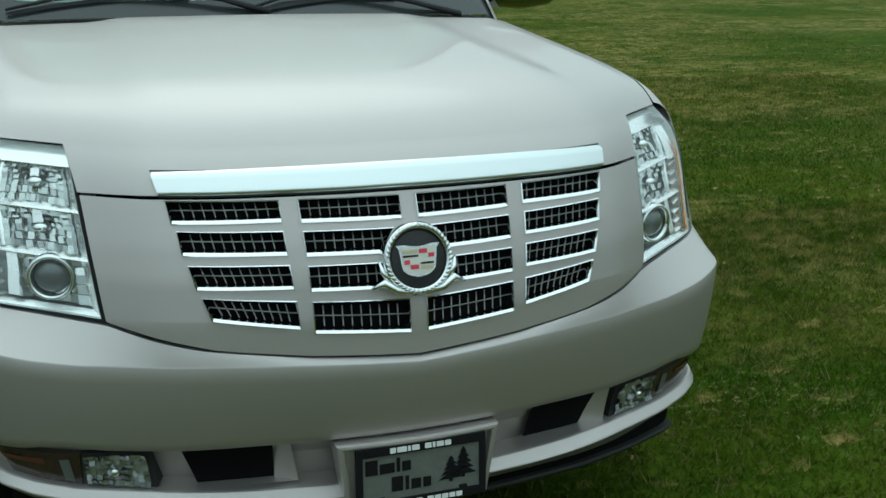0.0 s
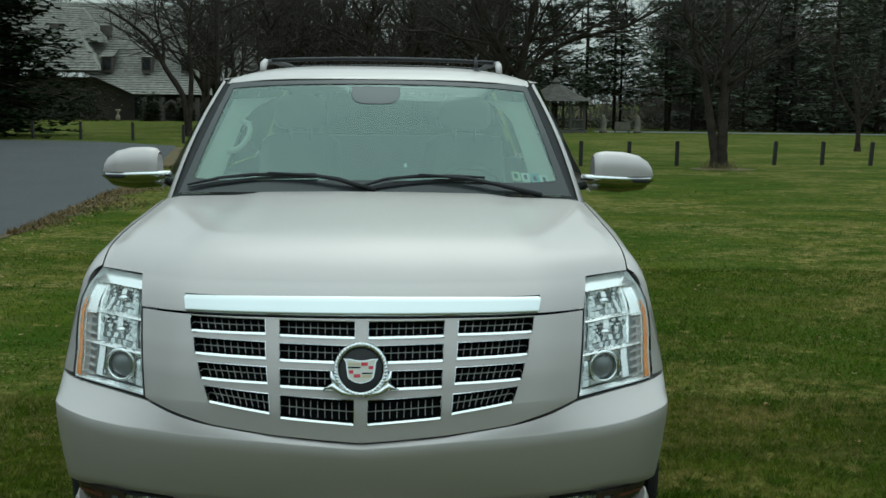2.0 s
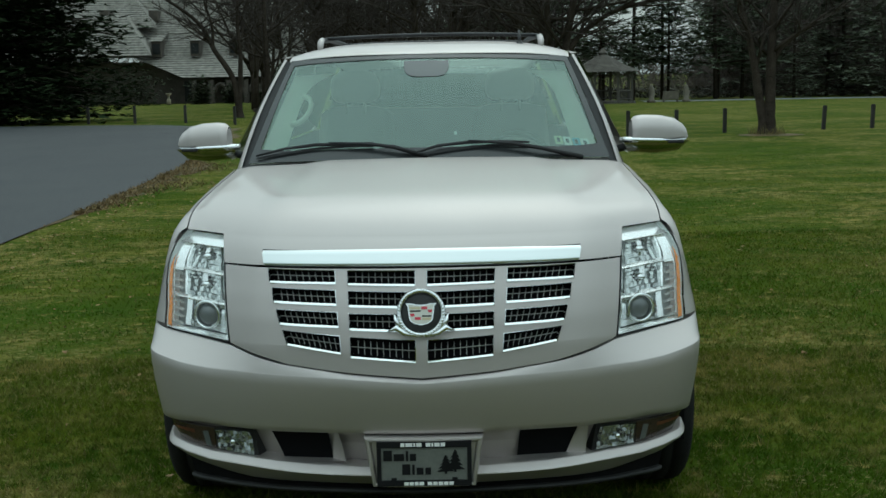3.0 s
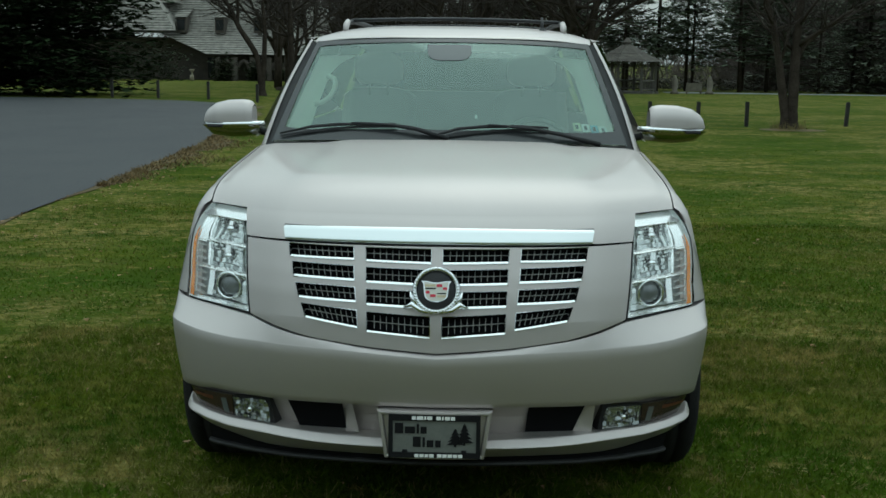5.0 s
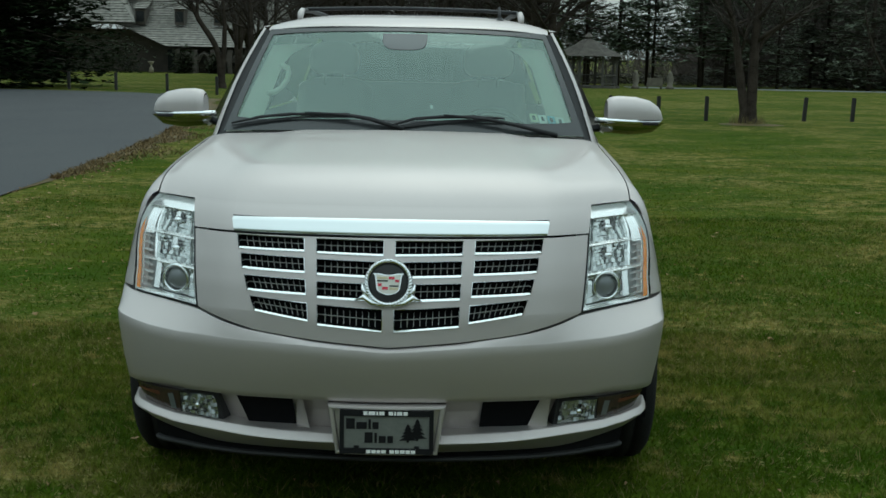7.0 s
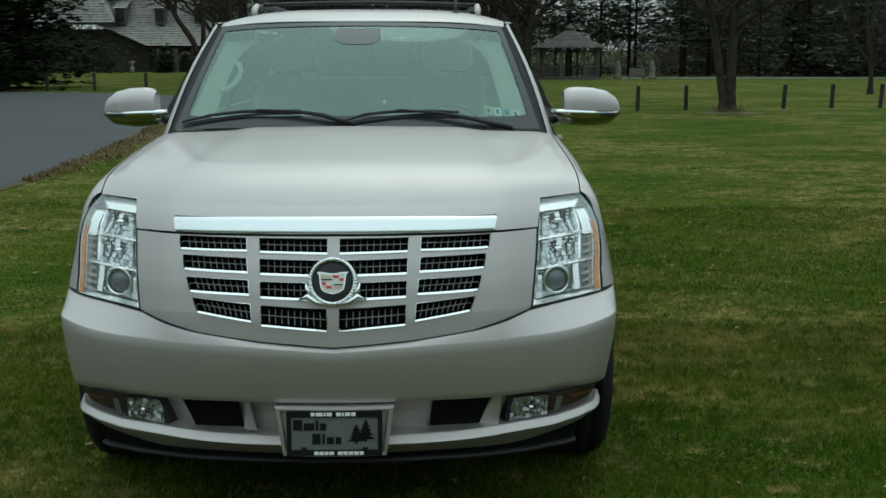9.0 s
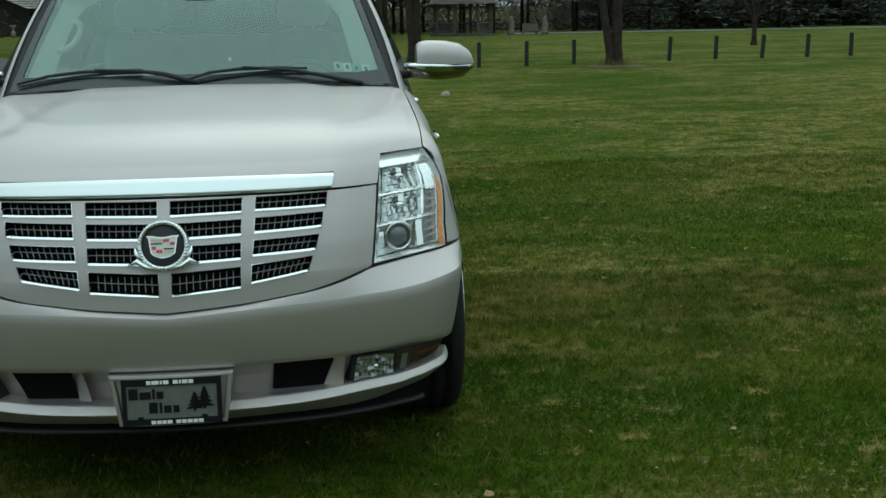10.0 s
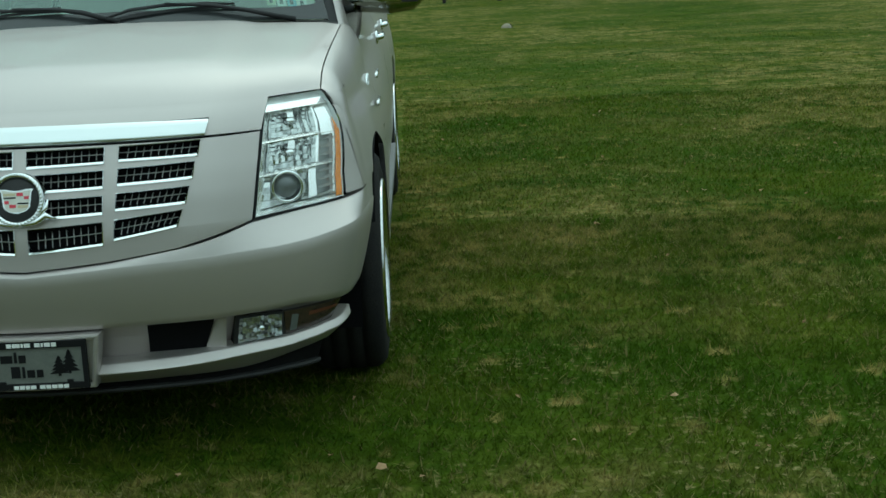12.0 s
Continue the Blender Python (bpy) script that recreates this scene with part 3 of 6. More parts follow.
b = Build()
rings = [(0, -.05), (0, -.004), (.008, .003), (.022, .004), (.040, .002), (.050, -.012)]
for (i0, o0), (i1, o1) in zip(rings, rings[1:]):
    for p, q in (((0, 0), (1, 0)), ((1, 0), (1, 1)), ((1, 1), (0, 1)), ((0, 1), (0, 0))):
        def ring_pt(t, w, p=p, q=q, i0=i0, i1=i1, o0=o0, o1=o1):
            u, v = lerp(p[0], q[0], t), lerp(p[1], q[1], t)
            i = lerp(i0, i1, w)
            return holder_pt(lerp(i, 1 - i, u), lerp(i * 2.2, 1 - i * 2.2, v), lerp(o0, o1, w))
        b.grid(10, 1, ring_pt)
b.grid(6, 4, lambda u, v: holder_pt(lerp(.05, .95, u), lerp(.11, .89, v), -.012))
plate = b.done("plate_holder", PAINT, car, "raised champagne plate bracket")


def plate_pt(x, z, lift=0.0):
    """Flat plate plane, tipped back a little."""
    return (x, -.046 + (z - .39) * .08 - lift, z)


def plate_box(bb, x0, x1, z0, z1, lift, thick=.003):
    k = len(bb.v)
    for li in (lift - thick, lift):
        bb.v += [plate_pt(x0, z0, li), plate_pt(x1, z0, li), plate_pt(x1, z1, li), plate_pt(x0, z1, li)]
    for q in ((4, 5, 6, 7), (0, 4, 7, 3), (1, 2, 6, 5), (0, 1, 5, 4), (3, 7, 6, 2)):
        bb.f.append(tuple(k + i for i in q))


b = Build()
plate_box(b, -.144, .146, .328, .462, .004, .01)
b.done("plate", PLATE, plate, "grey dealer plate", False)
b = Build()
for q in ((-.151, .153, .446, .466), (-.151, .153, .322, .340), (-.151, -.137, .340, .446), (.139, .153, .340, .446)):
    plate_box(b, *q, .010, .012)
plate_box(b, -.105, -.088, .340, .348, .010, .012)
plate_box(b, .090, .107, .340, .348, .010, .012)
b.done("plate_frame", INK, plate, "black plate frame", False)


def bars(x0, z0, tall, widths, heights, gap, lift, mt):
    """A word as plain bars, one to a letter, of the letters' widths and heights."""
    b, x = Build(), x0
    for w, h in zip(widths, heights):
        if w > 0 and h:
            plate_box(b, x, x + w, z0, z0 + tall * h, lift, .002)
        x += abs(w) + gap
    tagged(b.done("lettering_bar", mt, plate, "", False), kind="stuff")


bars(-.074, .4505, .0115, (.013, .022, .006, .017, -.007, .015, .006, .017, .014), (1,) * 9, .0032, .0125, WHITE)
bars(-.064, .3255, .0105, (.014, .014, .012, .015, -.006, .015, .014, .015, .014, .014), (1,) * 10, .0028, .0125, WHITE)
bars(-.130, .403, .034, (.028, .034, .008, .020), (1, .66, .95, .66), .005, .0065, INK)
bars(-.070, .358, .034, (.026, .008, .022, .018), (1, .95, .66, .66), .006, .0065, INK)
for cx, z0, h, w in ((.070, .360, .062, .030), (.100, .366, .074, .032)):        # two fir shapes
    b = Build()
    for k in range(5):
        za, zb = z0 + .006 + h * k / 5.6, z0 + .006 + h * (k + 1.7) / 5.6
        ww = w * (1 - k / 5.4)
        i = len(b.v)
        b.v += [plate_pt(cx - ww, za, .0065), plate_pt(cx + ww, za + .002, .0065), plate_pt(cx, min(zb, z0 + h), .0065)]
        b.f.append((i, i + 1, i + 2))
    plate_box(b, cx - .004, cx + .004, z0, z0 + .010, .0065, .002)
    b.done("plate_tree_shape", INK, plate, "", False)


# ---- headlamps
def lamp_in(z):
    return .678 + (z - .762) * (.743 - .678) / (1.095 - .762)


def lamp_out(z):
    return table(z, [(.775, .992), (.85, 1.004), (.92, 1.026), (.97, 1.040), (1.01, 1.040), (1.045, 1.020), (1.075, .992), (1.10, .958)])


def lamp_pt(g, u, v, off=0.0):
    """u across the lamp from its inner edge, v upwards."""
    z = lerp(lerp(.765, .779, u), lerp(1.093, 1.098, u), v)
    return nose(g * lerp(lamp_in(z), lamp_out(z), u), z, off)


def lamp_facets(b, g, rnd, u0, u1, v0, v1, nu, nv, depth, bowl, tilt):
    """Small mirror facets in a bowl, each tipped its own way."""
    for j in range(nv):
        for i in range(nu):
            r = math.hypot((i + .5) / nu - .5, (j + .5) / nv - .5) * 2
            base = depth + bowl * min(1, r) ** 2
            t1 = rnd.uniform(.2, 1.0) * tilt * (1 if i % 2 else -1)
            t2 = rnd.uniform(-.9, -.25) * tilt if rnd.random() < .62 else rnd.uniform(-.1, .5) * tilt
            k = len(b.v)
            for a, c, e in ((0, 0, -t1 - t2), (1, 0, t1 - t2), (1, 1, t1 + t2), (0, 1, -t1 + t2)):
                b.v.append(lamp_pt(g, lerp(u0, u1, (i + a) / nu), lerp(v0, v1, (j + c) / nv), base + e))
            b.f.append((k, k + 1, k + 2, k + 3))


def headlamp(g):
    body = Build().grid(14, 16, lambda u, v: lamp_pt(g, u, v, -.085 + .06 * step(u, .6, 1))).done("headlamp", LAMP_BASE, car, "tall clear headlamp with chrome reflectors and amber edge")
    # black joint round the lamp, broad along its foot
    b, wall = Build(), Build()
    rim = [(0, 0), (1, 0), (1, 1), (0, 1)]
    for p, q in zip(rim, rim[1:] + rim[:1]):
        def edge(t, w, p=p, q=q):
            u, v = lerp(p[0], q[0], t), lerp(p[1], q[1], t)
            su, sv = (u - .5) * 2, (v - .5) * 2
            uu = u + (su * .028 * w if abs(su) > .99 else 0)
            vv = v + (sv * (.058 if sv < 0 else .022) * w if abs(sv) > .99 else 0)
            return lamp_pt(g, uu, vv, lerp(-.006, -.016, w))
        b.grid(18, 1, edge)
        wall.grid(18, 1, lambda t, w, p=p, q=q: lamp_pt(g, lerp(p[0], q[0], t), lerp(p[1], q[1], t), lerp(-.004, -.09, w)))
    b.done("lamp_seal", SEAL, body)
    wall.done("lamp_wall", LAMP_BASE, body)
    # bright inner frame: a sloping hood above, ledges between the cells, a slim inner post
    for v0, v1, lo, hi in ((.885, .995, -.006, -.030), (.618, .650, -.010, -.026), (.335, .366, -.010, -.026), (.005, .032, -.008, -.022)):
        b = Build()
        b.grid(14, 3, lambda u, v: lamp_pt(g, lerp(.0, .97, u), lerp(v0, v1, v), lerp(lo, hi, v)))
        b.grid(14, 1, lambda u, v: lamp_pt(g, lerp(.0, .97, u), v0, lerp(lo, -.07, v)))
        b.done("lamp_ledge", LEDGE, body)
    Build().grid(3, 16, lambda u, v: lamp_pt(g, lerp(0, .085, u), lerp(.02, .95, v), -.010 - .014 * u)).done("lamp_post", LEDGE, body)
    Build().grid(3, 16, lambda u, v: lamp_pt(g, lerp(.655, .715, u), lerp(.36, .90, v), -.014 - .008 * abs(2 * u - 1))).done("lamp_post", LEDGE, body)
    # two faceted reflector cells with bulb shields
    rnd = random.Random(11)
    for v0, v1 in ((.650, .885), (.366, .618)):
        b = Build()
        lamp_facets(b, g, rnd, .085, .655, v0, v1, 14, 6, -.044, .026, .0036)
        cell = b.done("reflector", FACET, body, "faceted chrome reflector", False)
        c = Vector(lamp_pt(g, .37, (v0 + v1) / 2, -.034))
        Build().lathe([(.0, -.020), (.010, -.018), (.015, -.008), (.017, .02)], 14, lambda x, y, z, c=c: c + Vector((x * 1.3, y, z * .75))).done("bulb_cap", CHROME, cell, "bright bulb shield")
        Build().grid(4, 1, lambda u, v, v0=v0, v1=v1: lamp_pt(g, lerp(.33, .41, u), lerp(lerp(v0, v1, .55), v1, v), -.024)).done("bulb_post", LEDGE, cell, "bright post over the bulb shield")
    # projector in a bright bowl
    b = Build()
    lamp_facets(b, g, random.Random(3), .06, .70, .032, .335, 9, 5, -.050, .012, .0042)
    b.done("reflector", LOW_FACET, body, "low faceted reflector", False)
    c = Vector(lamp_pt(g, .36, .195, -.026))
    out = Vector(nose(g * .79, .833, .1)) - Vector(nose(g * .79, .833, 0))
    turn = Vector((0, -1, 0)).rotation_difference((out.normalized() + Vector((0, -1.2, 0))).normalized()).to_matrix()
    put = lambda x, y, z: c + turn @ Vector((x, y, z))
    proj = Build().lathe([(.050, .03), (.052, -.004), (.048, -.013), (.042, -.012), (.0395, .004), (.039, .02)], 36, put).done("projector", CHROME, body, "round projector lamp with chrome ring")
    Build().lathe([(.0, -.014), (.012, -.013), (.026, -.008), (.034, -.001), (.0395, .010)], 28, put).done("projector_glass", BULB, proj, "dark round projector glass")
    for u0, u1, v0, v1, o in ((.60, .69, .06, .325, -.014),):
        Build().grid(4, 5, lambda u, v: lamp_pt(g, lerp(u0, u1, u), lerp(v0, v1, v), o - .012 * v)).done("lamp_post", LEDGE, body)
    # light ribs beside the cells, amber edge
    col = Build().grid(3, 14, lambda u, v: lamp_pt(g, lerp(.715, .90, u), lerp(.03, .89, v), -.034)).done("rib_column", RIB_BACK, body, "grey column with white light ribs")
    Build().grid(3, 6, lambda u, v: lamp_pt(g, lerp(.715, .92, u), lerp(.60, .90, v), -.012 - .010 * v)).done("rib_head", LEDGE, col, "bright upper end of the rib column")
    for k in range(8):
        v = .05 + k * .072
        bb = Build()
        bb.grid(5, 2, lambda a, c: lamp_pt(g, lerp(.722, .90, a), v + .012 * a + .016 * c, -.012 - .012 * c))
        bb.grid(5, 1, lambda a, c: lamp_pt(g, lerp(.722, .90, a), v + .012 * a, -.012 - .02 * c))
        bb.grid(2, 3, lambda a, c: lamp_pt(g, lerp(.880, .905, a), v + .012 + .060 * c, -.011))
        bb.done("light_rib", LEDGE, col)
    Build().grid(3, 12, lambda u, v: lamp_pt(g, lerp(.912, .992, u), lerp(.015, lerp(.76, .62, u), v), -.008)).done("amber_marker", AMBER, body, "amber side marker")
    lens = Build().grid(16, 18, lambda u, v: lamp_pt(g, u, v, .002 + .006 * min(1, 12 * min(u, v, 1 - u, 1 - v)))).done("lamp_lens", LENS, body, "clear lamp lens", face=(0, -1, 0))
    lens.visible_shadow = False


headlamp(-1)
headlamp(1)


# ---- bonnet
def hood_top(u):
    return lerp(1.1025, 1.107, step(abs(u), .78, 1))


def hood_pt(u, v):
    """u from -1 to 1 across, v from the nose to the windscreen."""
    a = Vector(nose(u * .955, hood_top(u), .0))
    b_ = Vector((.846 * u, 1.31 + .16 * u * u, 1.268 - .028 * u * u))
    p = a.lerp(b_, v)
    d = v * (b_.y - a.y)                                   # rounds over from the steep nose to the flat top
    p.z = a.z + (b_.z - a.z) * (.46 * (1 - math.exp(-d / .085)) + .54 * v)
    p.z += .011 * (1 - step(abs(u), .50, .66)) * step(v, .0, .25)
    p.z -= .008 * step(abs(u), .92, 1.0) * step(v, 0, .2)
    return p


cols = sorted({round(x, 5) for x in [.5385 * k / 22 for k in range(23)] + [.5395 + (.716 - .5395) * k / 8 for k in range(9)]
               + [.716 + .027 * k / 5 for k in range(6)] + [.743 + .212 * k / 12 for k in range(13)]})
cols = [-c for c in reversed(cols) if c] + cols


def hood_low(s):
    """Height of the bonnet's lower front edge: along the seam behind the bar, then up the lamp."""
    s = abs(s)
    return table(s, [(0, 1.0155), (.5395, 1.0155), (.716, 1.0115), (.743, 1.0985), (.955, 1.101)])


def hood_all(i, j):
    s = cols[i]
    if j < 8:
        return nose(s, lerp(hood_low(s), hood_top(s / .955), j / 8))
    return hood_pt(s / .955, ((j - 8) / 48) ** 2)


b = Build()
nc = len(cols) - 1
b.grid(nc, 56, lambda u, v: hood_all(round(u * nc), round(v * 56)))
b.grid(nc, 1, lambda u, v: nose(cols[round(u * nc)], hood_low(cols[round(u * nc)]), -.008 * v))
b.grid(72, 1, lambda u, v: hood_pt(2 * u - 1, 1) + Vector((0, .0, -.03 * v)))
for g in (-1, 1):
    b.grid(1, 40, lambda u, v: hood_pt(g, v ** 2) + Vector((-g * .004 * u, 0, -.03 * u)))
b.done("bonnet", PAINT, car, "champagne bonnet with a shallow raised middle")


# ---- wings, doors and rear quarters
def arch(y):
    return max((.40 + math.sqrt(max(0, .475 ** 2 - (y - c) ** 2)) if abs(y - c) < .475 else 0) for c in (.93, 3.876))


def hood_edge(y):
    y0 = nose(.955, 1.107)[1]
    p = hood_pt(1.0, min(1.0, max(0.0, (y - y0) / (1.47 - y0))))
    return p.x + .0045, p.z - .0005


def wing_pt(g, y, t):
    xe, ze = hood_edge(y)
    low = max(arch(y), .788 if y < .70 else .34)
    zc = 1.03
    if t < .6:
        z = lerp(low, zc, t / .6)
        return (g * flank(y, z), y, z)
    k = (t - .6) / .4
    a, c, e = (flank(y, zc), zc), (flank(y, zc) - .012, ze - .018), (xe, ze)
    x = (1 - k) ** 2 * a[0] + 2 * k * (1 - k) * c[0] + k * k * e[0]
    z = (1 - k) ** 2 * a[1] + 2 * k * (1 - k) * c[1] + k * k * e[1]
    return (g * x, y, z)


def side_x(y, z):
    base = table(z, [(.30, .93), (.36, .955), (.5, .992), (.8, 1.003), (.95, .99), (1.05, .968), (1.15, .94), (1.25, .905)])
    base = lerp(flank(1.5, z), base, step(y, 1.56, 2.5)) if y < 2.5 else base
    return base - .03 * step(y, 4.4, 5.05)


for g in (-1, 1):
    b = Build()
    b.grid(40, 24, lambda u, v: wing_pt(g, lerp(.418, 1.56, u ** 1.2), v))
    # front end of the wing, from the lamp's outer edge round the corner
    b.grid(10, 14, lambda u, v: (lambda z: nose(g * lerp(lamp_out(z) + .008, 1.22, u), z, -.001))(lerp(.786, 1.09, v)))
    wing = b.done("front_wing", PAINT, car, "champagne front wing")
    b = Build()
    for k in range(5):
        b.tube([(g * (flank(1.2, 1.0) + .004), 1.36 + .03 * k, .93), (g * (flank(1.2, 1.0) - .006), 1.375 + .03 * k, 1.03)], .006, 5)
    b.box((g * .983, 1.43, 1.035), (.006, .10, .008))
    b.box((g * .985, 1.43, .925), (.006, .10, .008))
    b.done("wing_vent", CHROME, wing, "chrome wing vent")
    for name, y0, y1 in (("front_door", 1.566, 2.66), ("rear_door", 2.666, 3.50), ("rear_quarter", 3.506, 5.05)):
        b = Build()

        def side_pt(u, v):
            y = lerp(y0, y1, u)
            z = lerp(max(.34, arch(y)), 1.25 - .085 * (1 - step(y, 1.62, 2.1)), v)
            return (g * side_x(y, z), y, z)
        b.grid(16, 16, side_pt)
        d = b.done(name, PAINT, car, "champagne body side panel")
        if "door" in name:
            yh = y1 - .20
            b = Build().tube([(g * (side_x(yh, 1.1) + .002), yh - .09, 1.10), (g * (side_x(yh, 1.1) + .028), yh - .06, 1.105), (g * (side_x(yh, 1.1) + .028), yh + .06, 1.105), (g * (side_x(yh, 1.1) + .002), yh + .09, 1.10)], .014, 8)
            b.box((g * (side_x(yh, 1.1) + .002), yh, 1.10), (.006, .10, .028))
            b.done("door_handle", CHROME, d, "chrome door handle")
        y0w, y1w = y0 + .05, y1 - .05
        b = Build()

        def win_pt(u, v):
            y = lerp(y0w, y1w, u)
            y = max(y, 1.62 + .40 * v) if name == "front_door" else y
            return (g * lerp(.902, .722, v), y, lerp(1.262, 1.70, v))
        b.grid(8, 6, win_pt)
        w = b.done("side_window", DOOR_GLASS if name == "front_door" else DARK_GLASS, car, "tinted side window", face=(g, 0, 0))
        w.visible_shadow = False
        if name != "front_door":
            b = Build()
            b.grid(1, 6, lambda u, v: (g * (lerp(.902, .722, v) + .003), lerp(y0 - .055, y0 + .055, u), lerp(1.25, 1.71, v)))
            b.done("window_pillar", BLACK, car)
    # running board and wheel housings
    b = Build()
    b.box((g * .95, 2.40, .40), (.055, .90, .03))
    b.done("running_board", GREY_PLASTIC, car, "grey running board")
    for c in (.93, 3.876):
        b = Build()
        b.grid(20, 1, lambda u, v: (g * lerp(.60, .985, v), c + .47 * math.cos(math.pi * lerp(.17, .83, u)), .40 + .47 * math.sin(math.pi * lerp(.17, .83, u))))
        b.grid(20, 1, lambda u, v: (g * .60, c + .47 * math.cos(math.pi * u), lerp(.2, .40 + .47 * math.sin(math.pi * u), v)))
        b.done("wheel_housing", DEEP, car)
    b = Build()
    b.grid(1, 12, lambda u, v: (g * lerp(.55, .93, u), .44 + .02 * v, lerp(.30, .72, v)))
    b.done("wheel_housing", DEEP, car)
b = Build()
b.grid(8, 6, lambda u, v: (lerp(-.95, .95, u), 5.05 + .05 * math.sin(math.pi * v), lerp(.36, 1.25, v)))
tg = b.done("tailgate", PAINT, car)
b = Build()
b.grid(8, 4, lambda u, v: (lerp(-1, 1, u) * lerp(.89, .70, v), 5.05, lerp(1.25, 1.68, v)))
w = b.done("rear_window", PRIVACY_GLASS, tg, face=(0, 1, 0))
w.visible_shadow = False
# unseen slabs; the wide and the low one are added to darken the ground
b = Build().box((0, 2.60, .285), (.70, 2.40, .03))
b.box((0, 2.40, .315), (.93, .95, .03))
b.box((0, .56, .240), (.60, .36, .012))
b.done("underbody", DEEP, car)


# ---- wheels
def wheel(x, y, g):
    prof = [(.285, .125), (.330, .135), (.375, .128), (.396, .110), (.404, .09), (.4045, .064), (.398, .062), (.398, .052), (.406, .050), (.406, .008), (.399, .006), (.399, -.006), (.406, -.008), (.406, -.05), (.398, -.052), (.398, -.062), (.4045, -.064), (.404, -.09), (.396, -.110), (.375, -.128), (.330, -.135), (.285, -.125)]
    put = lambda a, d, c: Vector((x + g * d, y + a, .403 + c))
    b = Build().lathe(prof, 48, put)
    w = tagged(new("wheel"), "")
    w.parent = car
    b.done("tyre", RUBBER, w, "black road tyre")
    b = Build().lathe([(.290, .122), (.299, .139), (.288, .144), (.274, .126), (.262, .05), (.258, -.10), (.286, -.122)], 40, put)
    for k in range(7):
        t = 2 * math.pi * k / 7
        d = Vector((0, math.cos(t), math.sin(t)))
        c = Vector((x + g * .082, y, .403))
        b.tube([c + d * .05 + Vector((g * .015, 0, 0)), c + d * .16, c + d * .275], [.034, .026, .034], 8, .5)
    b.lathe([(0, .112), (.045, .110), (.06, .100), (.065, .06)], 20, put)
    b.done("rim", ALLOY, w, "polished seven-spoke alloy rim")
    Build().lathe([(.0, -.02), (.25, -.02)], 24, put).done("brake_disc", GREY_PLASTIC, w)


for g in (-1, 1):
    wheel(g * .862, .93, g)
    wheel(g * .862, 3.876, g)


# ---- windscreen, pillars, roof
def screen_pt(u, v, lift=0.0):
    a = Vector((.800 * u, 1.345 + .145 * u * u, 1.272 - .020 * u * u))
    b_ = Vector((.655 * u, 1.885 + .075 * u * u, 1.722 - .018 * u * u))
    p = a.lerp(b_, v)
    p += Vector((0, -.45, .55)).normalized() * (.03 * math.sin(math.pi * v) * (1 - .5 * u * u) + lift)
    return p


glass = Build().grid(28, 18, lambda u, v: screen_pt(2 * u - 1, v)).done("windscreen", WINDSCREEN, car, "curved green-tinted windscreen", face=(0, -1, .5))
glass.visible_shadow = False
b = Build()
b.grid(28, 1, lambda u, v: screen_pt(2 * u - 1, lerp(0, .085 + .05 * (2 * u - 1) ** 8, v), .003))
b.grid(28, 1, lambda u, v: screen_pt(2 * u - 1, lerp(.955 - .02 * (2 * u - 1) ** 6, 1.0, v), .003))
for g in (-1, 1):
    b.grid(1, 18, lambda u, v: screen_pt(g * lerp(lerp(.955, .965, v), 1.0, u), v, .003))
b.done("screen_border", FRIT, glass, "black glass border")
ROOF_Z = [(1.88, 1.728), (1.96, 1.752), (2.1, 1.776), (2.4, 1.798), (3.0, 1.810), (4.4, 1.80), (4.9, 1.745), (5.05, 1.70)]
EDGE_Z = [(1.88, 1.702), (2.1, 1.728), (2.4, 1.742), (3.0, 1.752), (4.4, 1.74), (5.05, 1.66)]


def roof_pt(u, v):
    y0 = 1.892 + .075 * u * u
    y = lerp(y0, 5.05, v ** 1.5)
    yy = lerp(1.88, 5.05, v ** 1.5)
    xe = table(yy, [(1.88, .668), (2.2, .692), (2.6, .705), (4.4, .70), (5.05, .68)])
    zc, ze = table(yy, ROOF_Z), table(yy, EDGE_Z)
    return (u * xe, y, lerp(zc, ze, abs(u) ** 4))


Build().grid(36, 40, lambda u, v: roof_pt(2 * u - 1, v)).done("roof", PAINT, car, "champagne roof")
Build().grid(20, 12, lambda u, v: Vector(roof_pt((2 * u - 1) * .97, lerp(.02, .98, v))) + Vector((0, .02, -.035))).done("headliner", HEADLINER, car, "pale headliner")


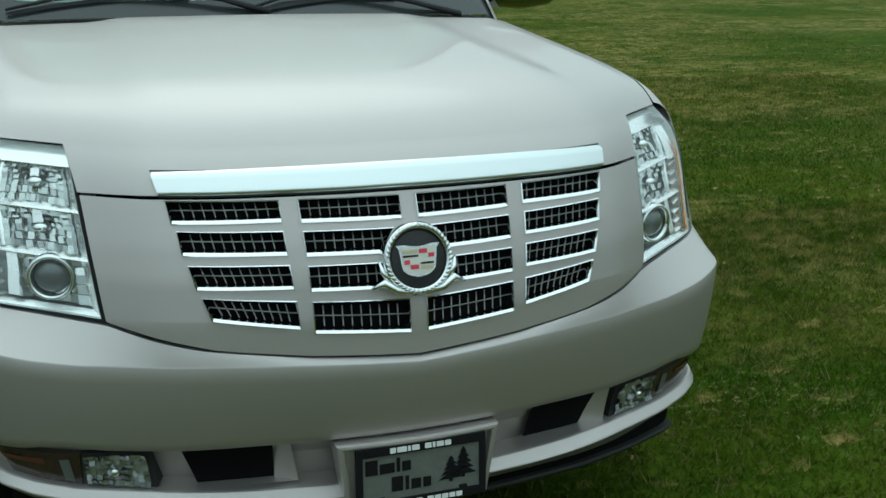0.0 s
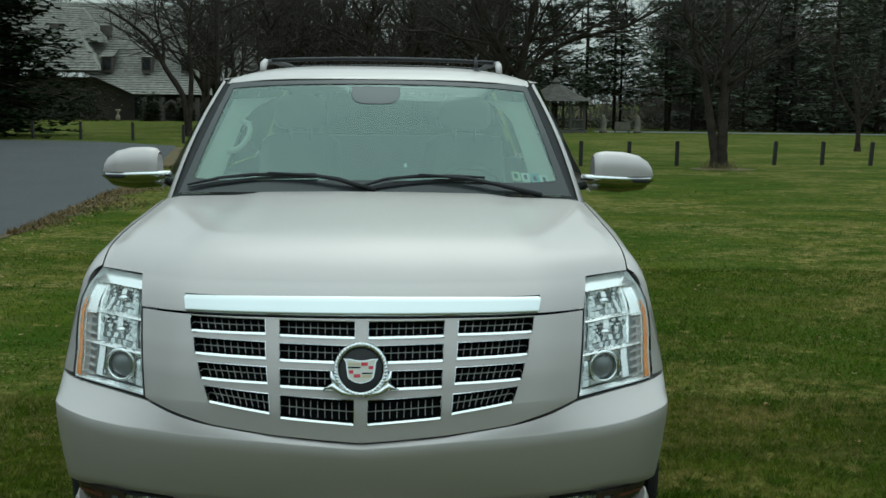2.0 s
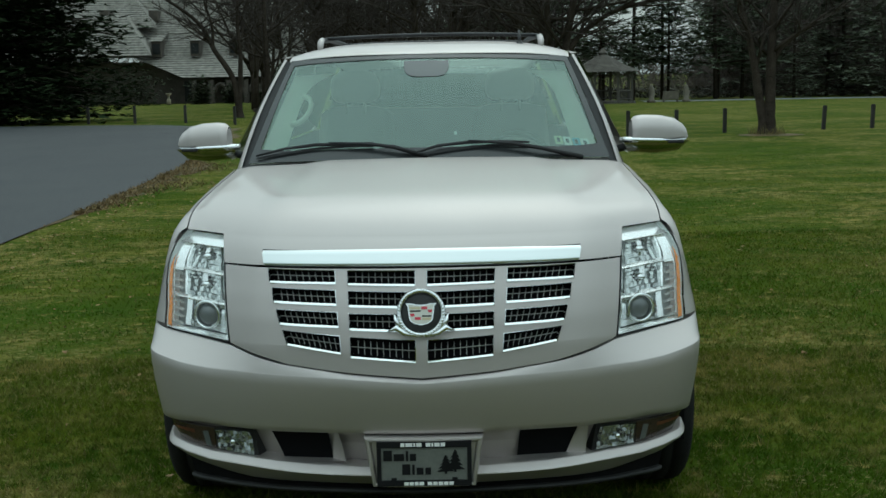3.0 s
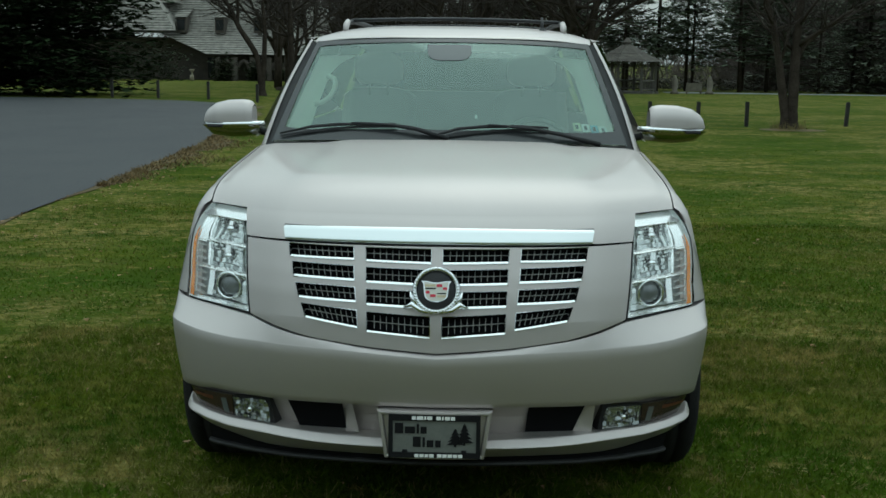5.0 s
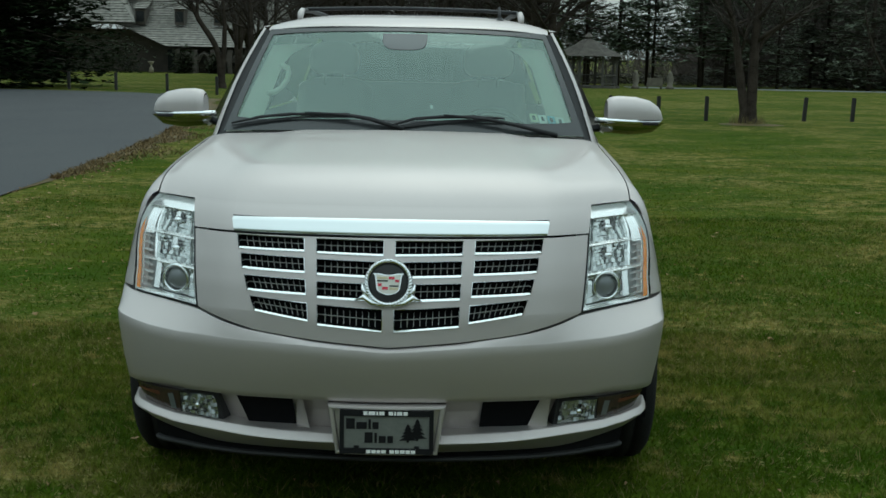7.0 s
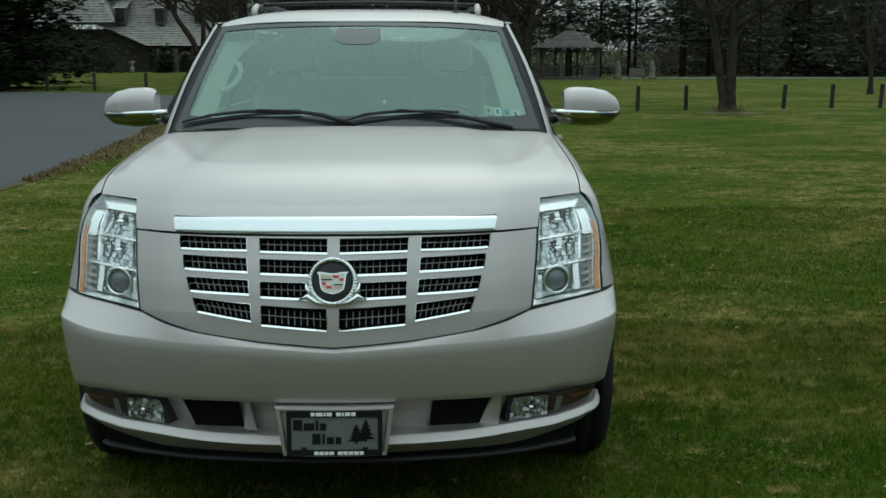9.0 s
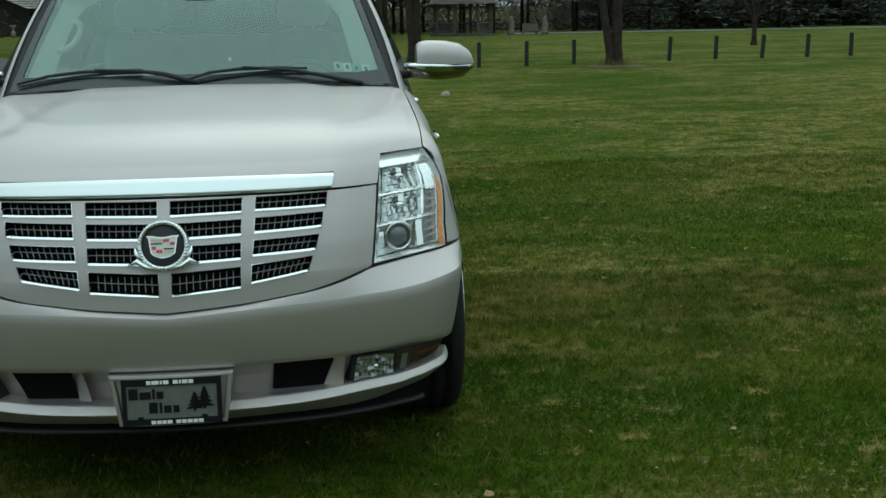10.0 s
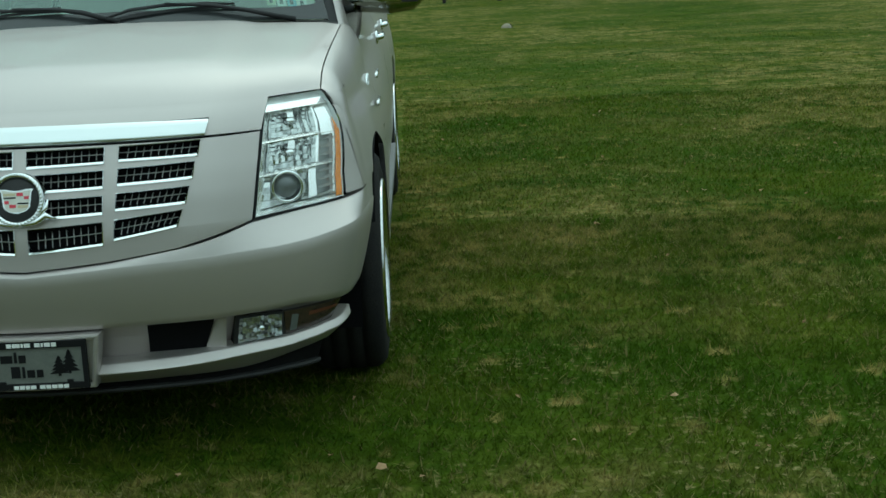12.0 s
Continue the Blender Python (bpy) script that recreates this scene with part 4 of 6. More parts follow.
def pillar(g):
    a0, a1 = Vector((.806, 1.500, 1.232)), Vector((.660, 1.962, 1.699))
    c0, c1 = Vector((.880, 1.60, 1.190)), Vector((.692, 2.03, 1.708))

    def pt(u, v):
        p = a0.lerp(c0, u).lerp(a1.lerp(c1, u), v)
        p += Vector((.012, -.02, .012)) * math.sin(math.pi * u) * 1.1 + Vector((.012, -.012, .012)) * math.sin(math.pi * v)
        return (g * p.x, p.y, p.z)
    Build().grid(6, 16, lambda u, v: pt(lerp(.28, 1, u), v)).done("pillar", PAINT, car, "champagne windscreen pillar")
    Build().grid(2, 16, lambda u, v: Vector(pt(lerp(-.05, .30, u), v)) + Vector((0, .006, -.004))).done("pillar_seal", SEAL, car)
    # roof edge above the doors
    b = Build()
    b.grid(3, 20, lambda u, v: (lambda y: (g * lerp(table(y, [(1.88, .668), (2.2, .692), (2.6, .705), (4.4, .70), (5.05, .68)]), table(y, [(1.9, .705), (2.1, .725), (2.4, .735), (5.05, .72)]), u), y, lerp(table(y, EDGE_Z), 1.722 + .01 * step(y, 2, 2.4), u)))(lerp(2.03, 5.05, v)))
    b.done("roof_edge", PAINT, car)
    # inner trim with grab handle
    b = Build()
    def trim_pt(u, v):
        inner = table(v, [(0, .90), (.06, .865), (.2, .845), (.5, .85), (.75, .85), (.9, .81), (1, .70)])
        p = screen_pt(g * lerp(inner, .985, u), lerp(.07, .97, v), -.075)
        return p + Vector((0, .05 * (1 - u) ** 2, 0))
    b.grid(6, 16, trim_pt)
    tr = b.done("pillar_trim", TRIM, car, "pale inner pillar trim")
    if g < 0:
        b = Build().tube([screen_pt(-u, v, -.075) for u, v in ((.865, .44), (.815, .455), (.785, .50), (.77, .57), (.775, .64), (.80, .70), (.85, .725))], [.014, .013, .012, .012, .012, .013, .014], 8)
        b.done("grab_handle", TRIM, tr, "pale grab handle")
    # door inner panel
    b = Build().box((g * .86, 2.60, 1.10), (.03, .85, .12))
    b.done("door_card", LEATHER, car)


pillar(-1)
pillar(1)
# scuttle under the wipers
b = Build()
b.grid(20, 2, lambda u, v: Vector((.85 * (2 * u - 1), 1.31 + .16 * (2 * u - 1) ** 2, 1.245 - .025 * (2 * u - 1) ** 2)).lerp(Vector((.82 * (2 * u - 1), 1.40 + .14 * (2 * u - 1) ** 2, 1.265 - .02 * (2 * u - 1) ** 2)), v))
b.done("scuttle", BLACK, car)


def wiper(pts_blade, pts_arm, name="wiper"):
    b = Build().tube([screen_pt(u, v, .022) for u, v in pts_blade], [.005, .007, .008, .007, .005], 6)
    blade = b.done(name, BLACK, car, "black windscreen wiper")
    Build().tube([screen_pt(u, v, h) for u, v, h in pts_arm], [.012, .010, .008, .005], 6).done("wiper_arm", BLACK, blade)
    Build().grid(8, 1, lambda t, w: screen_pt(lerp(pts_blade[0][0], pts_blade[-1][0], t), lerp(pts_blade[0][1], pts_blade[-1][1], t) + .025 * math.sin(math.pi * t) - .02 * w, .012)).done("wiper_rubber", SEAL, blade)


wiper([(-.96, .035), (-.80, .085), (-.62, .105), (-.45, .10), (-.30, .105)], [(.0, .005, .01), (-.18, .055, .03), (-.32, .085, .03), (-.55, .105, .03)])
wiper([(-.06, .02), (.05, .07), (.20, .092), (.40, .10), (.56, .095)], [(.84, -.01, .01), (.62, .035, .03), (.45, .075, .03), (.22, .095, .03)])

# roof rails, cross bars, aerial
for g in (-1, 1):
    rail = Build().tube([(g * .572, y, z) for y, z in ((2.42, 1.792), (2.55, 1.818), (2.9, 1.830), (3.6, 1.832), (4.3, 1.826), (4.55, 1.79))], .014, 10).done("roof_rail", BLACK, car, "dark roof rail with silver end caps")
    Build().tube([(g * .566, 2.372, 1.765), (g * .566, 2.40, 1.800), (g * .569, 2.50, 1.818)], [.014, .017, .015], 10).done("rail_cap", PAINT, rail, "silver rail end cap")
for y in (2.72, 3.95):
    Build().tube([(x, y + .12 * (1 - (x / .57) ** 2) * -.3, 1.832 + .012 * (1 - (x / .57) ** 2)) for x in (-.57, -.4, -.2, 0, .2, .4, .57)], .017, 8, .6).done("cross_bar", BLACK, car, "black roof cross bar")
b = Build().lathe([(.040, 0), (.034, .018), (.016, .030), (.010, .042)], 14, lambda x, y, z: Vector((.452 + x, 2.31 + z * 1.5, 1.752 + y)))
b.tube([(.452, 2.31, 1.78), (.452, 2.36, 1.845)], [.010, .006], 6)
b.done("aerial", BLACK, car, "small black roof aerial")


# ---- door mirrors
def mirror(g):
    b = Build()
    wide = 1.196 if g > 0 else 1.172

    def pt(u, v):
        x = lerp(.932, wide, u)
        top = table(u, [(0, .80), (.06, .95), (.2, 1.0), (.5, .97), (.75, .83), (.9, .58), (.97, .34), (1, .06)])
        t = math.pi * v
        half = .075 * table(u, [(0, .85), (.1, 1), (.7, .95), (.95, .6), (1, .15)])
        zz = 1.322 + .106 * top * math.sin(t) ** .6
        return (g * x, 1.76 - half * math.cos(t) * 1.0, zz)
    b.grid(20, 18, pt)
    b.grid(1, 18, lambda u, v: (g * .932, 1.76 - .064 * math.cos(math.pi * v) * u, lerp(1.316, 1.316 + .104 * .80 * math.sin(math.pi * v) ** .6, u)))
    m = b.done("door_mirror", PAINT, car, "champagne door mirror with chrome strip")
    b = Build().tube([(g * .872, 1.70, 1.318), (g * .935, 1.69, 1.316), (g * 1.06, 1.695, 1.312), (g * (wide - .026), 1.72, 1.312), (g * (wide - .006), 1.75, 1.322)], [.013, .013, .012, .011, .006], 8)
    b.done("mirror_strip", CHROME, m, "chrome strip")
    b = Build()

    def low(u, v):
        x = lerp(.895, wide - .006, u)
        t = math.pi * v
        return (g * x, 1.76 - .066 * math.cos(t), 1.310 - .062 * table(u, [(0, .8), (.5, 1), (.85, .8), (1, .1)]) * math.sin(t) ** .6)
    b.grid(14, 10, low)
    b.done("mirror_base", MIRROR_LOW, m, "painted mirror underside, darkened for the grass it reflects")
    b = Build().box((g * (wide - .068), 1.682, 1.306), (.034, .008, .007))
    b.done("mirror_lamp", BLACK, m)
    Build().tube([(g * .84, 1.74, 1.27), (g * .93, 1.75, 1.285)], .028, 8, .6).done("mirror_foot", BLACK, m)
    Build().grid(4, 4, lambda u, v: (g * lerp(.94, 1.16, u), 1.838, lerp(1.31, 1.40, v))).done("mirror_glass", CHROME, m)


mirror(-1)
mirror(1)


# ---- cabin
def seat(x):
    b = Build()
    b.grid(12, 14, lambda u, v: (x + (2 * u - 1) * lerp(.25, .20, v), 2.46 + .20 * v - .05 * abs(2 * u - 1) ** 2 + (.05 if 0 < u < 1 else .16), lerp(.85, 1.47, v) - .05 * abs(2 * u - 1) ** 4 * v))
    b.grid(12, 2, lambda u, v: (x + (2 * u - 1) * .20, 2.66 + .14 * v, 1.47 - .05 * abs(2 * u - 1) ** 4))
    st = b.done("front_seat", LEATHER, car, "cashmere leather front seat")
    b = Build()
    b.grid(10, 10, lambda u, v: (x + .135 * math.sin(math.pi * (u - .5)) * (1 - .3 * (2 * v - 1) ** 4), 2.70 - .05 * math.cos(math.pi * (u - .5)), lerp(1.49, 1.66, v) - .02 * (2 * u - 1) ** 4 * v))
    b.tube([(x - .05, 2.70, 1.42), (x - .05, 2.70, 1.52)], .008, 6).tube([(x + .05, 2.70, 1.42), (x + .05, 2.70, 1.52)], .008, 6)
    b.done("headrest", LEATHER, st)


seat(-.42)
seat(.42)
b = Build().box((0, 3.65, 1.15), (.68, .10, .28))
b.done("rear_bench", LEATHER, car, "cashmere rear seat bench")
b = Build()
b.grid(20, 6, lambda u, v: ((2 * u - 1) * .80, lerp(1.42 + .13 * (2 * u - 1) ** 2, 1.95, v), lerp(1.235, 1.19, v) - .10 * step(v, .8, 1)))
b.done("dashboard", DASH, car, "dark dashboard top")
b = Build().tube([(.42 + .185 * math.cos(2 * math.pi * k / 24), 2.06 + .06 * math.sin(2 * math.pi * k / 24), 1.16 + .175 * math.sin(2 * math.pi * k / 24)) for k in range(25)], .015, 8)
b.tube([(.24, 2.06, 1.16), (.60, 2.06, 1.16)], .022, 8, .6)
b.done("steering_wheel", DASH, car, "dark steering wheel")
b = Build()
b.grid(8, 4, lambda u, v: (lerp(-.135, .085, u), 1.93 - .02 * math.sin(math.pi * u) * math.sin(math.pi * v), lerp(1.628, 1.704, v) - .008 * (2 * u - 1) ** 4 * (1 if v > .5 else -1)))
b.done("inner_mirror", DEEP, car, "dark inside mirror")
for k, (x0, mt) in enumerate(((.565, STICKER_GOLD), (.605, WHITE), (.645, STICKER_BLUE), (.685, WHITE))):
    b = Build()
    b.grid(1, 1, lambda u, v: screen_pt((x0 + .036 * u) / .79, lerp(.115, .185, v) - .02 * k / 3, -.004))
    b.done("screen_sticker", mt, glass, "small inspection sticker")
    b = Build()
    b.grid(1, 1, lambda u, v: screen_pt((x0 + .010 + .014 * u) / .79, lerp(.130, .165, v) - .02 * k / 3, -.001))
    b.done("sticker_bar", INK, glass)
Build().grid(1, 1, lambda u, v: screen_pt(.148 + .016 * u, .19 + .03 * v, -.003)).done("screen_sticker", WHITE, glass, "tiny white tag")
# patch added on the glass, standing in for the mirror lost behind reflections
b = Build()
b.grid(16, 8, lambda u, v: screen_pt(-.015 + .155 * (2 * u - 1) * (1 - .25 * (1 - v) ** 4), lerp(.755, .925, v) - .02 * (1 - v) * (1 - (2 * u - 1) ** 4), .002))
b.done("mirror_patch", MIRROR_PATCH, glass, "dark patch on the glass standing in for the inside mirror")


# ---------------------------------------------------------------- ground, road
def lawn_material(name, blade):
    m = bpy.data.materials.new(name)
    m.use_nodes = True
    nt = m.node_tree
    bs = nt.nodes["Principled BSDF"]
    bs.inputs["Roughness"].default_value = 0.95
    bs.inputs["Specular IOR Level"].default_value = 0.03
    tc = nt.nodes.new("ShaderNodeTexCoord")

    def noise_at(scale, detail, lo, hi, vec=None):
        n = nt.nodes.new("ShaderNodeTexNoise")
        n.inputs["Scale"].default_value = scale
        n.inputs["Detail"].default_value = detail
        nt.links.new(vec or tc.outputs["Object"], n.inputs["Vector"])
        r = nt.nodes.new("ShaderNodeMapRange")
        r.inputs["From Min"].default_value, r.inputs["From Max"].default_value = lo, hi
        nt.links.new(n.outputs["Fac"], r.inputs["Value"])
        return r.outputs[0]

    def mix(fac, a, b_):
        x = nt.nodes.new("ShaderNodeMixRGB")
        nt.links.new(fac, x.inputs[0])
        for i, c in ((1, a), (2, b_)):
            if isinstance(c, tuple):
                x.inputs[i].default_value = (*c, 1)
            else:
                nt.links.new(c, x.inputs[i])
        return x.outputs[0]

    stretch = nt.nodes.new("ShaderNodeMapping")
    stretch.inputs["Scale"].default_value = (0.75, 1.1, 0.2)
    nt.links.new(tc.outputs["Object"], stretch.inputs["Vector"])
    v = stretch.outputs[0]
    greens = mix(noise_at(.30, 4, .37, .57, v), GRASS_A, GRASS_B)
    greens = mix(noise_at(.75, 5, .46, .60, v), greens, GRASS_D)
    greens = mix(noise_at(2.1, 5, .46, .60, v), greens, GRASS_C)
    dry = nt.nodes.new("ShaderNodeMath")
    dry.operation = "MULTIPLY"
    nt.links.new(noise_at(.33, 4, .43, .57, v), dry.inputs[0])
    nt.links.new(noise_at(2.6, 5, .38, .60, v), dry.inputs[1])
    col = mix(dry.outputs[0], greens, STRAW)
    tufts = noise_at(11.0, 3, .42, .60, v)                # clumps a hand's width across
    col = mix(tufts, col, mix(noise_at(1.1, 3, .40, .60, v), (.033, .062, .004), (.066, .088, .008)))
    spots = noise_at(7.0, 4, .60, .72, v)
    col = mix(spots, col, STRAW)
    flecks = nt.nodes.new("ShaderNodeMath")                # pale dry bits, thicker in some places
    flecks.operation = "MULTIPLY"
    nt.links.new(noise_at(34.0, 2, .58, .66, v), flecks.inputs[0])
    nt.links.new(noise_at(.9, 3, .42, .62, v), flecks.inputs[1])
    col = mix(flecks.outputs[0], col, (.22, .19, .08))
    if blade:
        geo = nt.nodes.new("ShaderNodeNewGeometry")
        hsv = nt.nodes.new("ShaderNodeHueSaturation")
        rg = nt.nodes.new("ShaderNodeMapRange")
        rg.inputs["To Min"].default_value, rg.inputs["To Max"].default_value = .90, 1.80
        nt.links.new(geo.outputs["Random Per Island"], rg.inputs["Value"])
        nt.links.new(rg.outputs[0], hsv.inputs["Value"])
        nt.links.new(col, hsv.inputs["Color"])
        dead = nt.nodes.new("ShaderNodeMath")              # a few withered blades among the green
        dead.operation = "GREATER_THAN"
        dead.inputs[1].default_value = .92
        nt.links.new(geo.outputs["Random Per Island"], dead.inputs[0])
        col = mix(dead.outputs[0], hsv.outputs[0], (.19, .165, .065))
    else:
        col = mix(noise_at(55, 4, .48, .85, v), col, SOIL)
        bp = nt.nodes.new("ShaderNodeBump")
        bp.inputs["Strength"].default_value = .45
        bp.inputs["Distance"].default_value = .03
        nt.links.new(noise_at(38, 6, .2, .8, v), bp.inputs["Height"])
        nt.links.new(bp.outputs[0], bs.inputs["Normal"])
    nt.links.new(col, bs.inputs["Base Color"])
    if blade:                                              # light shines through a thin blade
        tl = nt.nodes.new("ShaderNodeBsdfTranslucent")
        nt.links.new(col, tl.inputs["Color"])
        ms = nt.nodes.new("ShaderNodeMixShader")
        ms.inputs[0].default_value = .45
        nt.links.new(bs.outputs[0], ms.inputs[1])
        nt.links.new(tl.outputs[0], ms.inputs[2])
        nt.links.new(ms.outputs[0], nt.nodes["Material Output"].inputs["Surface"])
    return m


GRASS_A, GRASS_B, GRASS_C, GRASS_D, STRAW, SOIL = (.054, .090, .0065), (.104, .112, .0125), (.033, .060, .0035), (.041, .079, .005), (.235, .190, .062), (.024, .034, .003)
LAWN = lawn_material("lawn", False)
BLADE = lawn_material("grass_blades", True)
ASPHALT = material("asphalt", (.038, .040, .045), rough=.85, var=(.052, .054, .057), scale=.5, fine=60, bump=.35, bump_scale=160)
EARTH = material("bare_edge", (.135, .076, .030), rough=.95, var=(.060, .062, .016), scale=2.5, fine=40, bump=.5, bump_scale=60)


def ground_z(y, x=0.0):
    """The lawn falls gently away behind the car and rises towards the drive's far end."""
    rise = min(1.0, max(0.0, (-x - 2) / 8)) * table(y, [(19, 0), (37, .20), (61, .28), (100, .40), (200, .40)])
    return table(y, [(30, 0), (45, -.13), (60, -.33), (88, -.70), (116, -.95), (140, -1.0)]) + rise


xs = [-3000, -700, -250, -120, -80] + [-60 + 2 * i for i in range(61)] + [80, 120, 250, 700, 3000]
ys = [-3000, -600, -150, -60, -30] + [-20 + 1.5 * i for i in range(100)] + [150, 200, 400, 900, 3000]
gv, gf = [], []
for y in ys:
    for x in xs:
        gv.append((x, y, ground_z(y, x)))
for j in range(len(ys) - 1):
    for i in range(len(xs) - 1):
        a = j * len(xs) + i
        gf.append((a, a + 1, a + len(xs) + 1, a + len(xs)))
ground = link_mesh("ground", gv, gf, LAWN)
tagged(ground, "patchy green spring lawn with dry straw spots", "lawn", kind="structure")

EDGE = [(-60, -4.5), (7.4, -4.53), (9, -4.6), (11, -4.68), (14.7, -4.92), (17.8, -5.12), (20, -5.38), (27, -6.25), (32, -7.0), (34.8, -7.5)]
FAR = [(-70, 41.5), (-30, 39.3), (-14, 37.3), (-12, 36.9), (-9.9, 36.1), (-7.5, 34.8)]


def road_pt(u, v):
    y0 = lerp(-60, 34.8, v ** .6)
    x = lerp(table(y0, EDGE), -70, u ** 2)
    y = y0 + v ** 10 * (table(x, FAR) - 34.8)
    return (x, y, ground_z(y, x) + .016)


road = Build().grid(30, 60, road_pt).done("road", ASPHALT)
tagged(road, "dark grey asphalt drive beside the lawn", "driveway", kind="structure")
rnd = random.Random(9)
wob = [rnd.uniform(.10, .40) + .45 * abs(math.sin(k * .31) * math.sin(k * .13 + 1)) for k in range(121)]
verge = Build()
verge.grid(3, 120, lambda u, v: (lambda y: (table(y, EDGE) - .05 + u * wob[int(v * 120)] * (.18 + .82 * step(y, 10, 13)), y, .010 + ground_z(y, table(y, EDGE))))(lerp(-10, 34, v)))
verge = verge.done("verge", EARTH)
tagged(verge, "worn brown earth edge along the asphalt", "bare earth", kind="structure")
far_path = Build().grid(30, 2, lambda u, v: (lerp(16, 140, u), lerp(92, 96, v) - 6 * u, ground_z(92) + .01)).done("road_far", material("pale_asphalt", (.12, .13, .13), rough=.8, var=(.16, .17, .18), scale=.3))
tagged(far_path, "pale distant lane at the lawn's end", "lane", kind="structure")

# grass blades where the camera passes
rng = np.random.default_rng(4)
vs, fs = [], []


def blades(n, x0, x1, y0, y1, h0, h1, w):
    x = rng.uniform(x0, x1, n)
    y = rng.uniform(y0, y1, n)
    keep = x > np.interp(y, [e[0] for e in EDGE], [e[1] for e in EDGE]) + .12 + rng.uniform(0, .3, n)
    # none where the tyres stand
    for wx in (-.835, .835):
        for wy in (.93, 3.876):
            keep &= ~((abs(x - wx) < .12) & (abs(y - wy) < .14))
    x, y = x[keep], y[keep]
    n = len(x)
    a = rng.uniform(0, 2 * np.pi, n)
    h = rng.uniform(h0, h1, n) * (.6 + .8 * rng.random(n) ** 3)
    lean = rng.normal(0, .75, (n, 2)) * h[:, None]
    dx, dy = np.cos(a) * w, np.sin(a) * w
    p = np.zeros((n, 3, 3))
    p[:, 0] = np.stack([x - dx, y - dy, np.full(n, -.004)], 1)
    p[:, 1] = np.stack([x + dx, y + dy, np.full(n, -.004)], 1)
    p[:, 2] = np.stack([x + lean[:, 0], y + lean[:, 1], h], 1)
    vs.append(p.reshape(-1, 3))


blades(150000, -2.5, 4.0, -.8, 3.0, .016, .040, .0040)
blades(95000, 1.0, 7.5, 2.0, 8.0, .014, .034, .0055)
blades(26000, -5.0, -.9, 1.0, 9.0, .014, .032, .0055)
blades(24000, -3.5, 5.0, -2.2, -.8, .014, .036, .004)
blades(12000, -4.3, 6.0, -4.5, -2.2, .014, .034, .004)
blades(9000, -4.3, -2.5, -1.0, 2.0, .014, .034, .004)
blades(9000, 4.0, 7.5, -2.0, 2.0, .014, .034, .0045)
for y0, y1, n in ((7.5, 9.5, 13000), (9.5, 12, 11000), (12, 15, 8000), (15, 19, 5000)):
    blades(n, .5, 10, y0, y1, .009, .022, .007)
    blades(n // 3, -6.5, -.9, y0, y1, .009, .022, .007)
gvs = np.concatenate(vs)
me = bpy.data.meshes.new("grass")
me.from_pydata(gvs.tolist(), [], [(3 * i, 3 * i + 1, 3 * i + 2) for i in range(len(gvs) // 3)])
me.materials.append(BLADE)
grass = tagged(new("grass", me), "short mixed green and dry grass blades", "grass", kind="stuff")

# fallen leaves and pale specks lying on the lawn
DRY_LEAF = material("dry_leaf", (.22, .12, .05), rough=.85, var=(.32, .22, .11), scale=30)
rnd = random.Random(21)
b = Build()
for n in range(520):
    x, y = rnd.uniform(-4, 9), rnd.uniform(-.2, 16) if n < 170 else rnd.uniform(-.5, 7)
    r, a = rnd.uniform(.005, .015) if n < 170 else rnd.uniform(.003, .008), rnd.uniform(0, 6.3)
    k = len(b.v)
    for t in range(5):
        q = a + t * 2 * math.pi / 5
        b.v.append((x + r * math.cos(q) * 1.4, y + r * math.sin(q), .018 + rnd.uniform(0, .018)))
    b.f.append(tuple(range(k, k + 5)))
for _ in range(420):                                      # litter gathered along the drive
    y = rnd.uniform(5, 24)
    x = table(y, EDGE) + abs(rnd.gauss(.0, .55))
    r, a = rnd.uniform(.006, .018), rnd.uniform(0, 6.3)
    k = len(b.v)
    for t in range(5):
        q = a + t * 2 * math.pi / 5
        b.v.append((x + r * math.cos(q) * 1.4, y + r * math.sin(q), .014 + rnd.uniform(0, .018)))
    b.f.append(tuple(range(k, k + 5)))
tagged(b.done("fallen_leaves", DRY_LEAF, smooth=False), "scattered dry brown leaves on the grass", "leaves", kind="stuff")
STONE = material("pale_stone", (.32, .27, .18), rough=.9, var=(.28, .26, .2), scale=8, fine=60, bump=.4, bump_scale=30)
b = Build()
b.grid(10, 6, lambda u, v: (2.77 + .10 * math.cos(2 * math.pi * u) * math.cos(1.5 * v) * (1 + .2 * math.sin(5 * u)), 17.3 + .09 * math.sin(2 * math.pi * u) * math.cos(1.5 * v), -.01 + .085 * math.sin(1.57 * v)))
tagged(b.done("stone", STONE), "pale flat stone lying on the lawn", "stone")

# ---------------------------------------------------------------- trees
BARK = material("bark", (.024, .019, .015), rough=.95, spec=.1, var=(.060, .048, .038), scale=5, fine=40, bump=.8, bump_scale=18)
TWIG = material("twigs", (.048, .040, .036), rough=.95, spec=.1, var=(.072, .061, .054), scale=2)
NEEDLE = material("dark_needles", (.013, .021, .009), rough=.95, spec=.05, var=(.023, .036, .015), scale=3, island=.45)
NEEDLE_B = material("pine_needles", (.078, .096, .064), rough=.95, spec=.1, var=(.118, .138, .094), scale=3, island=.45)


